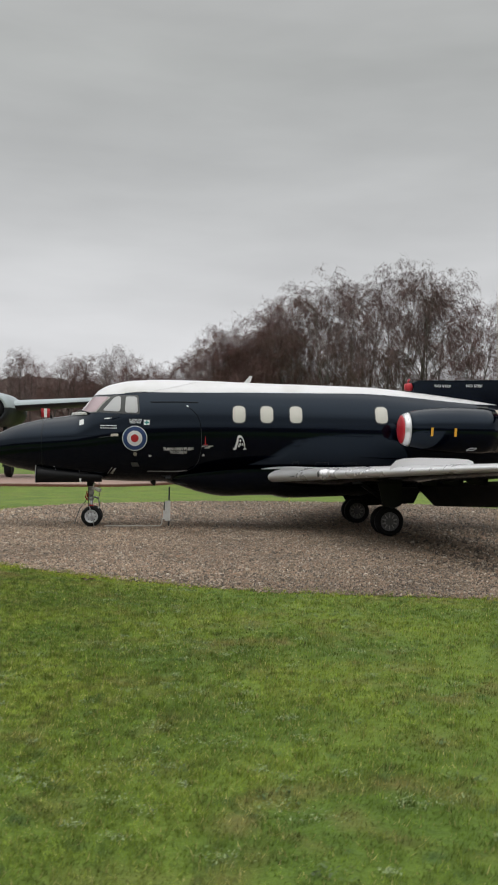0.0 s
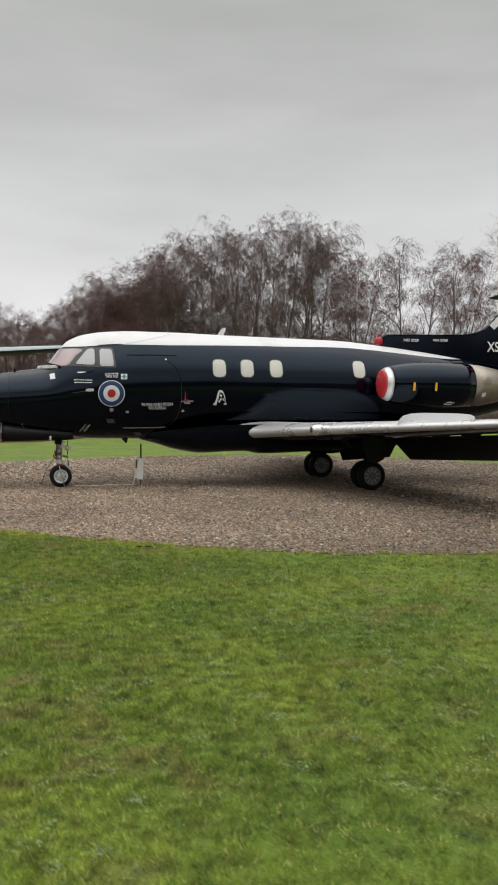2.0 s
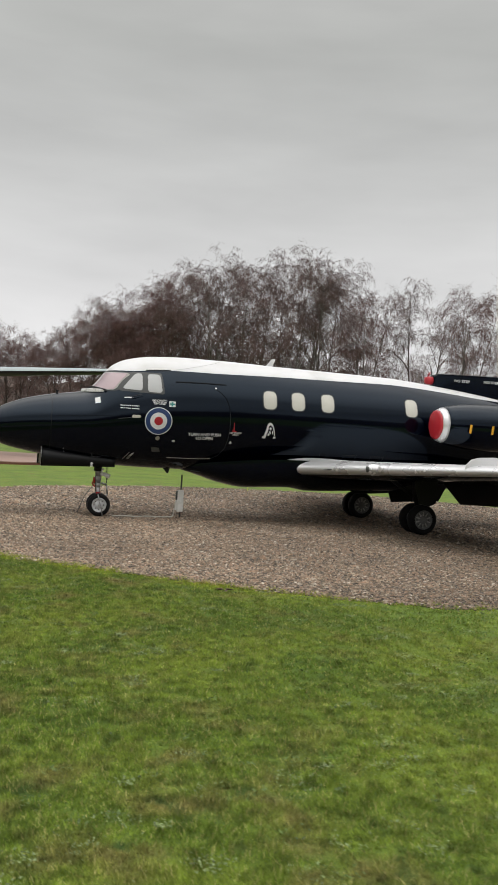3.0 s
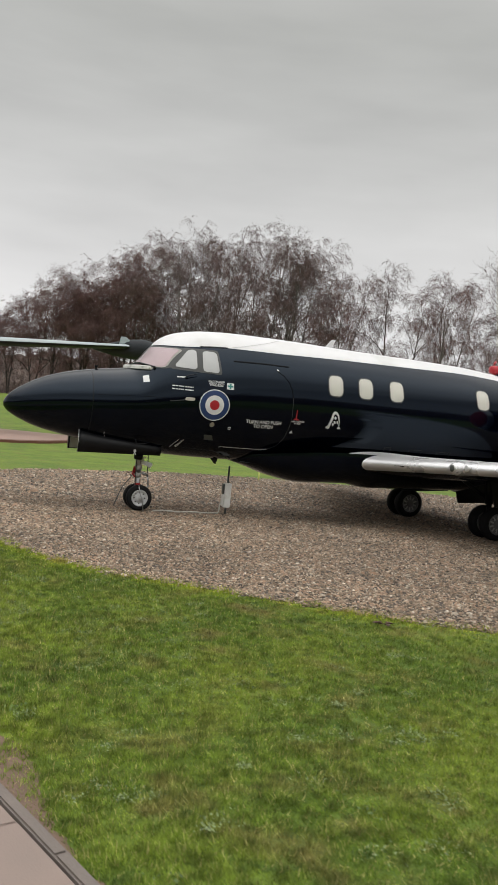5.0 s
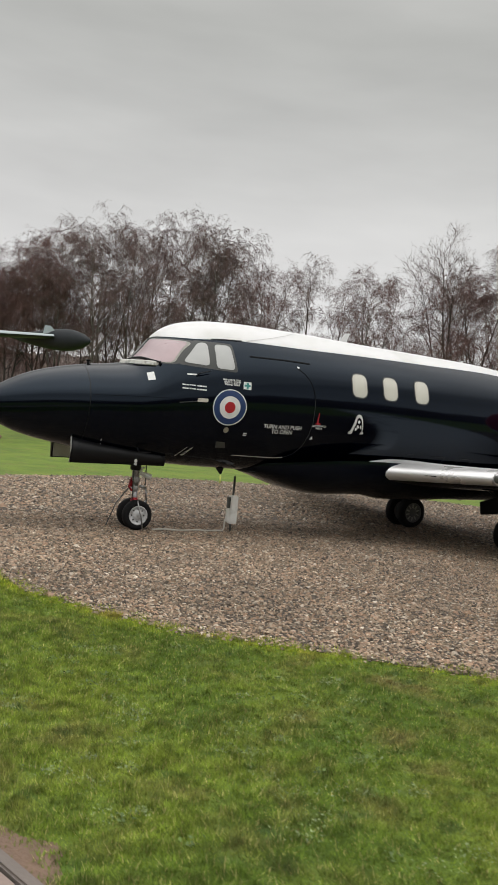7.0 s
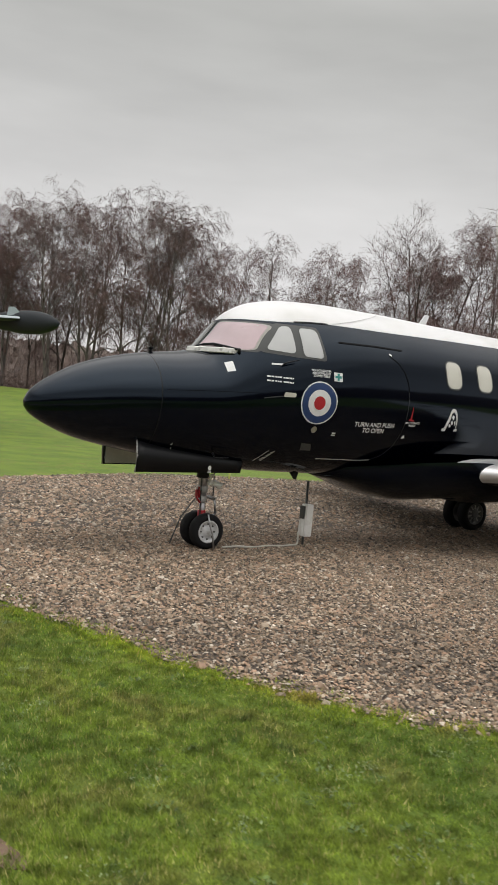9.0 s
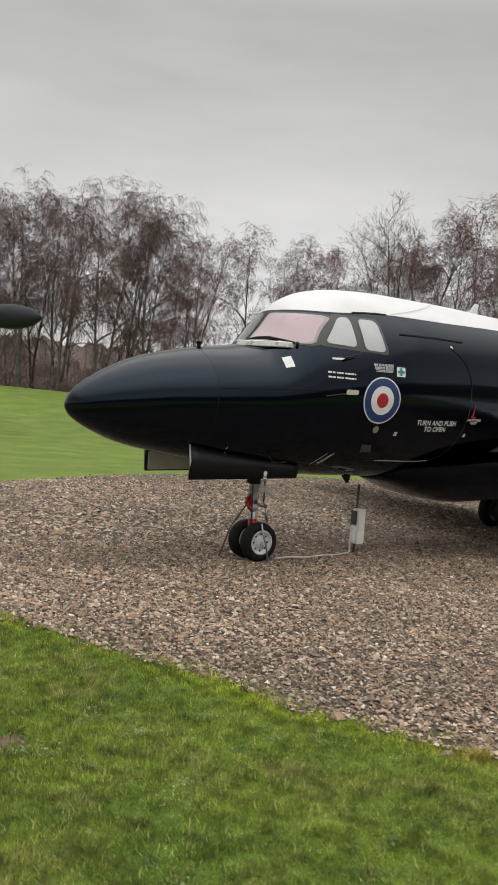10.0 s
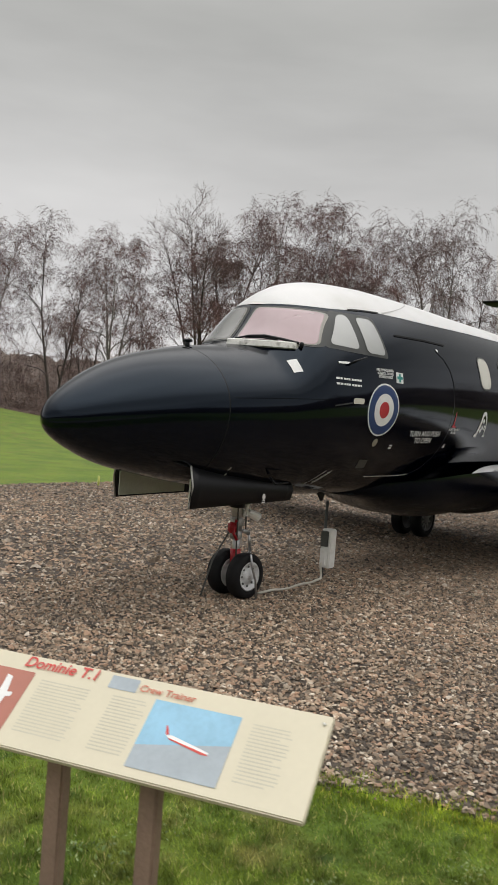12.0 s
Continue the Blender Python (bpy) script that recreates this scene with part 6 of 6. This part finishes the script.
def board_text(body, u, v, size, material, squash=1.0):
    me = text_mesh(body, size, squash, 0.12)
    for w in me.vertices:
        w.co = board_at(u - w.co.x, v - w.co.y, 0.004)
    me.materials.clear()
    part_mesh("lettering", me, material, panel, smooth=False)


board_text("Dominie T.1", 0.825, 0.028, 0.050, M_SIGNRED)
board_text("Crew Trainer", 0.475, 0.038, 0.031, M_SIGNORANGE)
board_patch("picture", rect(0.57, 0.66, 0.012, 0.055), M_SIGNGREY, 0.003, panel, "small grey-blue picture")
board_patch("picture", rect(0.24, 0.50, 0.060, 0.270), M_SIGNBLUE, 0.003, panel, "blue sky picture of a jet in flight")
board_patch("picture_haze", [(0.50, 0.205), (0.24, 0.15), (0.24, 0.270), (0.50, 0.270)], M_SIGNGREY, 0.004, panel)
board_patch("picture_jet", [(0.4256, 0.159), (0.4092, 0.1562), (0.3108, 0.1778), (0.2903, 0.1835), (0.2944, 0.1878), (0.319, 0.1864), (0.4174, 0.1662)], M_DECAL, 0.005, panel)
board_patch("picture_jet", [(0.4174, 0.1655), (0.296, 0.1878), (0.2903, 0.1914), (0.3108, 0.1922), (0.4133, 0.1698)], M_SIGNRED, 0.006, panel)
board_patch("picture_jet", [(0.4272, 0.159), (0.4354, 0.131), (0.4313, 0.131), (0.4174, 0.1554)], M_SIGNRED, 0.006, panel)
board_patch("picture", rect(0.90, 1.11, 0.058, 0.262), M_SIGNTERRA, 0.003, panel, "terracotta picture of a pale aircraft")
board_patch("picture_jet", [(0.985, 0.08), (0.965, 0.085), (0.95, 0.15), (0.955, 0.22), (0.97, 0.20), (0.98, 0.14)], M_DECAL, 0.005, panel)
board_patch("picture_jet", [(1.03, 0.15), (0.935, 0.135), (0.935, 0.15), (1.03, 0.17)], M_DECAL, 0.0055, panel)
rb = random.Random(5)
for u0, u1, v0, v1, step in ((0.09, 0.205, 0.07, 0.245, 0.0105), (0.515, 0.63, 0.075, 0.25, 0.0105), (0.70, 0.87, 0.075, 0.25, 0.0105)):
    lines = bmesh.new()
    v = v0
    while v < v1:
        e = u0 + rb.choice((0.0, 0.005, 0.01, 0.03))
        lines.faces.new([lines.verts.new(board_at(a, b, 0.0004)) for a, b in rect(e, u1, v, v + 0.0042)])
        v += step
    part("small_print", lines, M_SIGNTEXT, panel, "grey lines of small print", smooth=False)
sc = bmesh.new()
for u in (0.02, BW - 0.02):
    p = board_at(u, 0.03, 0.002)
    tube(sc, [p, p + N * 0.003], 0.005, 8)
part("screw", sc, M_ALU, panel)
for u in (0.456, 0.75):
    p = board_at(u, BH * 0.60, -0.03)
    bm = bmesh.new()
    box(bm, (p.x - 0.028, p.y - 0.024, -0.3), (p.x + 0.028, p.y + 0.024, p.z), 0.006)
    rot = Matrix.Translation((p.x, p.y, 0)) @ Matrix.Rotation(math.atan2(U.y, U.x), 4, "Z") @ Matrix.Translation((-p.x, -p.y, 0))
    bmesh.ops.transform(bm, matrix=rot, verts=bm.verts)
    part("post", bm, M_POSTWOOD, board, "weathered brown wooden post", smooth=False)

# ---- the camouflaged bomber behind ----
apron_out = wavy([(-30, 17.1), (-10, 16.9), (-2, 17.2), (1.3, 17.8), (3.6, 20.5), (4.9, 24.5), (4.6, 29), (1, 34), (-8, 37), (-30, 37)], 0.5, 0.05, 9)
flat_sheet("apron", apron_out, 0.11, M_APRON, "pale reddish paved stand under the camouflaged aircraft", "paving", down=0.3)
flat_sheet("apron_kerb", grow(apron_out, 0.16), 0.085, M_APRONKERB, "red-brown brick kerb round the paved stand", "kerb", down=0.3)
bomber = thing("bomber_aircraft", "grey-green camouflaged jet bomber on a paved stand", "aircraft", at=(-7, 24, 0.11))


def bomber_wing(s):
    """Section of the bomber's wing s metres from its middle."""
    x = -10.6 + s
    lead, chord = 23.0 + 0.02 * s, 4.6 - 0.17 * s
    z = 3.34 + 0.086 * max(0, s - 6.5) * 0.62 + 0.025 * s
    th = 0.78 - 0.034 * s
    return [(x, lead + u, z + h) for u, h in foil(chord, th / chord, 10)]


spans_b = spaced(-1.0, 17.2, 0.8)
bw = bmesh.new()
loft(bw, [bomber_wing(s)[:11] for s in spans_b], False)
bomb_w = part("wing", bw, M_CAMO, bomber, "pale grey-green upper wing")
bu = bmesh.new()
loft(bu, [bomber_wing(s)[10:] for s in spans_b], False)
part("lower_skin", bu, M_CAMODARK, bomb_w, "dark wing underside")
tank = bmesh.new()
lathe(tank, [(-0.95, 0.02), (-0.85, 0.12), (-0.6, 0.25), (-0.2, 0.35), (0.15, 0.375), (0.6, 0.36), (1.4, 0.26), (2.2, 0.12), (2.6, 0.03)], (0, 0, 0), "x", 28)
bmesh.ops.transform(tank, matrix=pose(7.2, 23.35, 4.26, 0, 0, 124) @ Matrix.Scale(1.22, 4), verts=tank.verts)
tk = part("tip_tank", tank, M_CAMODARK, bomber, "dark green-grey wing-tip tank")
tf = bmesh.new()
plate(tf, [(6.25, 23.9, 4.45), (6.75, 23.6, 4.52), (6.5, 23.75, 4.78), (6.3, 23.87, 4.78)], 0.03)
part("tank_fin", tf, M_CAMO, tk, smooth=False)
def half_lathe(bm, profile, origin, a0, a1, sides=24):
    """Part of a body turned round the y axis, between two angles."""
    rings_ = []
    for t_, r_ in profile:
        rings_.append([bm.verts.new((origin[0] + r_ * math.cos(a0 + (a1 - a0) * k / sides), origin[1] + t_, origin[2] + r_ * math.sin(a0 + (a1 - a0) * k / sides))) for k in range(sides + 1)])
    for p, q in zip(rings_, rings_[1:]):
        for k in range(sides):
            bm.faces.new((p[k], p[k + 1], q[k + 1], q[k]))
    return bm


NACELLE = [(-1.55, 0.50), (-1.62, 0.56), (-1.58, 0.63), (-1.3, 0.72), (-0.4, 0.80), (1.5, 0.82), (3.5, 0.70), (5.0, 0.45), (5.02, 0.02)]
nc = part("engine_nacelle", half_lathe(bmesh.new(), NACELLE, (-4.35, 23.6, 3.33), 0.1, math.pi - 0.1), M_CAMO, bomber, "pale grey-green upper engine nacelle")
part("lower_nacelle", half_lathe(bmesh.new(), NACELLE, (-4.35, 23.6, 3.33), math.pi - 0.1, 2 * math.pi + 0.1), M_CAMODARK, nc, "dark lower nacelle")
part("intake", lathe(bmesh.new(), [(-1.45, 0.02), (-1.44, 0.18), (-1.50, 0.54), (-1.0, 0.52)], (-4.35, 23.6, 3.33), "y", 32), M_SATIN, nc, "dark round intake")
part("intake_bullet", lathe(bmesh.new(), [(-1.62, 0.02), (-1.58, 0.12), (-1.44, 0.17)], (-4.35, 23.6, 3.33), "y", 20), M_BOXGREY, nc)
fus = bmesh.new()
lathe(fus, [(-6.5, 0.05), (-6.2, 0.35), (-5.2, 0.68), (-3.0, 0.80), (4, 0.80), (9, 0.55), (12, 0.2)], (-10.6, 24.2, 2.9), "y", 32)
part("fuselage", fus, M_CAMO, bomber)
for x in (-4.2, -17.0):
    lg = tube(bmesh.new(), [(x, 24.2, 3.0), (x, 24.2, 0.60)], 0.10, 12)
    g = part("main_leg", lg, M_CAMODARK, bomber)
    wb = bmesh.new()
    lathe(wb, [(-0.15, 0.32), (-0.17, 0.42), (-0.1, 0.5), (0.1, 0.5), (0.17, 0.42), (0.15, 0.32)], (x + 0.22, 24.2, 0.61), "x", 32)
    part("wheel", wb, M_RUBBER, g)
wb = bmesh.new()
tube(wb, [(-10.6, 20.0, 2.5), (-10.6, 20.0, 0.5)], 0.08, 12)
lathe(wb, [(-0.15, 0.22), (-0.15, 0.36), (0.15, 0.36), (0.15, 0.22)], (-10.6, 20.0, 0.47), "x", 28)
part("nose_leg", wb, M_CAMODARK, bomber)
fl = bmesh.new()
box(fl, (-2.3, 22.86, 3.0), (-1.9, 22.9, 3.42), 0.01)
flag = part("red_cover", fl, M_REDPAINT, bomber, "red and white cover hanging below the wing")
part("stripe", box(bmesh.new(), (-2.17, 22.845, 3.0), (-2.03, 22.855, 3.42)), M_DECAL, flag, smooth=False)

# fallen leaves on the lawn
for x, y, turn in ((-1.41, -6.06, 20), (2.80, -7.14, 80), (2.86, -7.10, 10), (2.74, -7.08, 140)):
    lf = bmesh.new()
    pts = [(0.05, 0, 0.012), (0.02, 0.03, 0.02), (-0.03, 0.025, 0.03), (-0.055, 0, 0.014), (-0.03, -0.025, 0.03), (0.02, -0.03, 0.022)]
    c = lf.verts.new((0, 0, 0.01))
    vs = [lf.verts.new(p) for p in pts]
    for i in range(6):
        lf.faces.new((c, vs[i], vs[(i + 1) % 6]))
    bmesh.ops.transform(lf, matrix=pose(x, y, 0.015, 0, 0, turn), verts=lf.verts)
    tagged(part("leaf", lf, M_LEAF if y > -6.5 else M_LITTER, smooth=False), "curled brown fallen leaf on the lawn", "leaf", "fallen leaves")
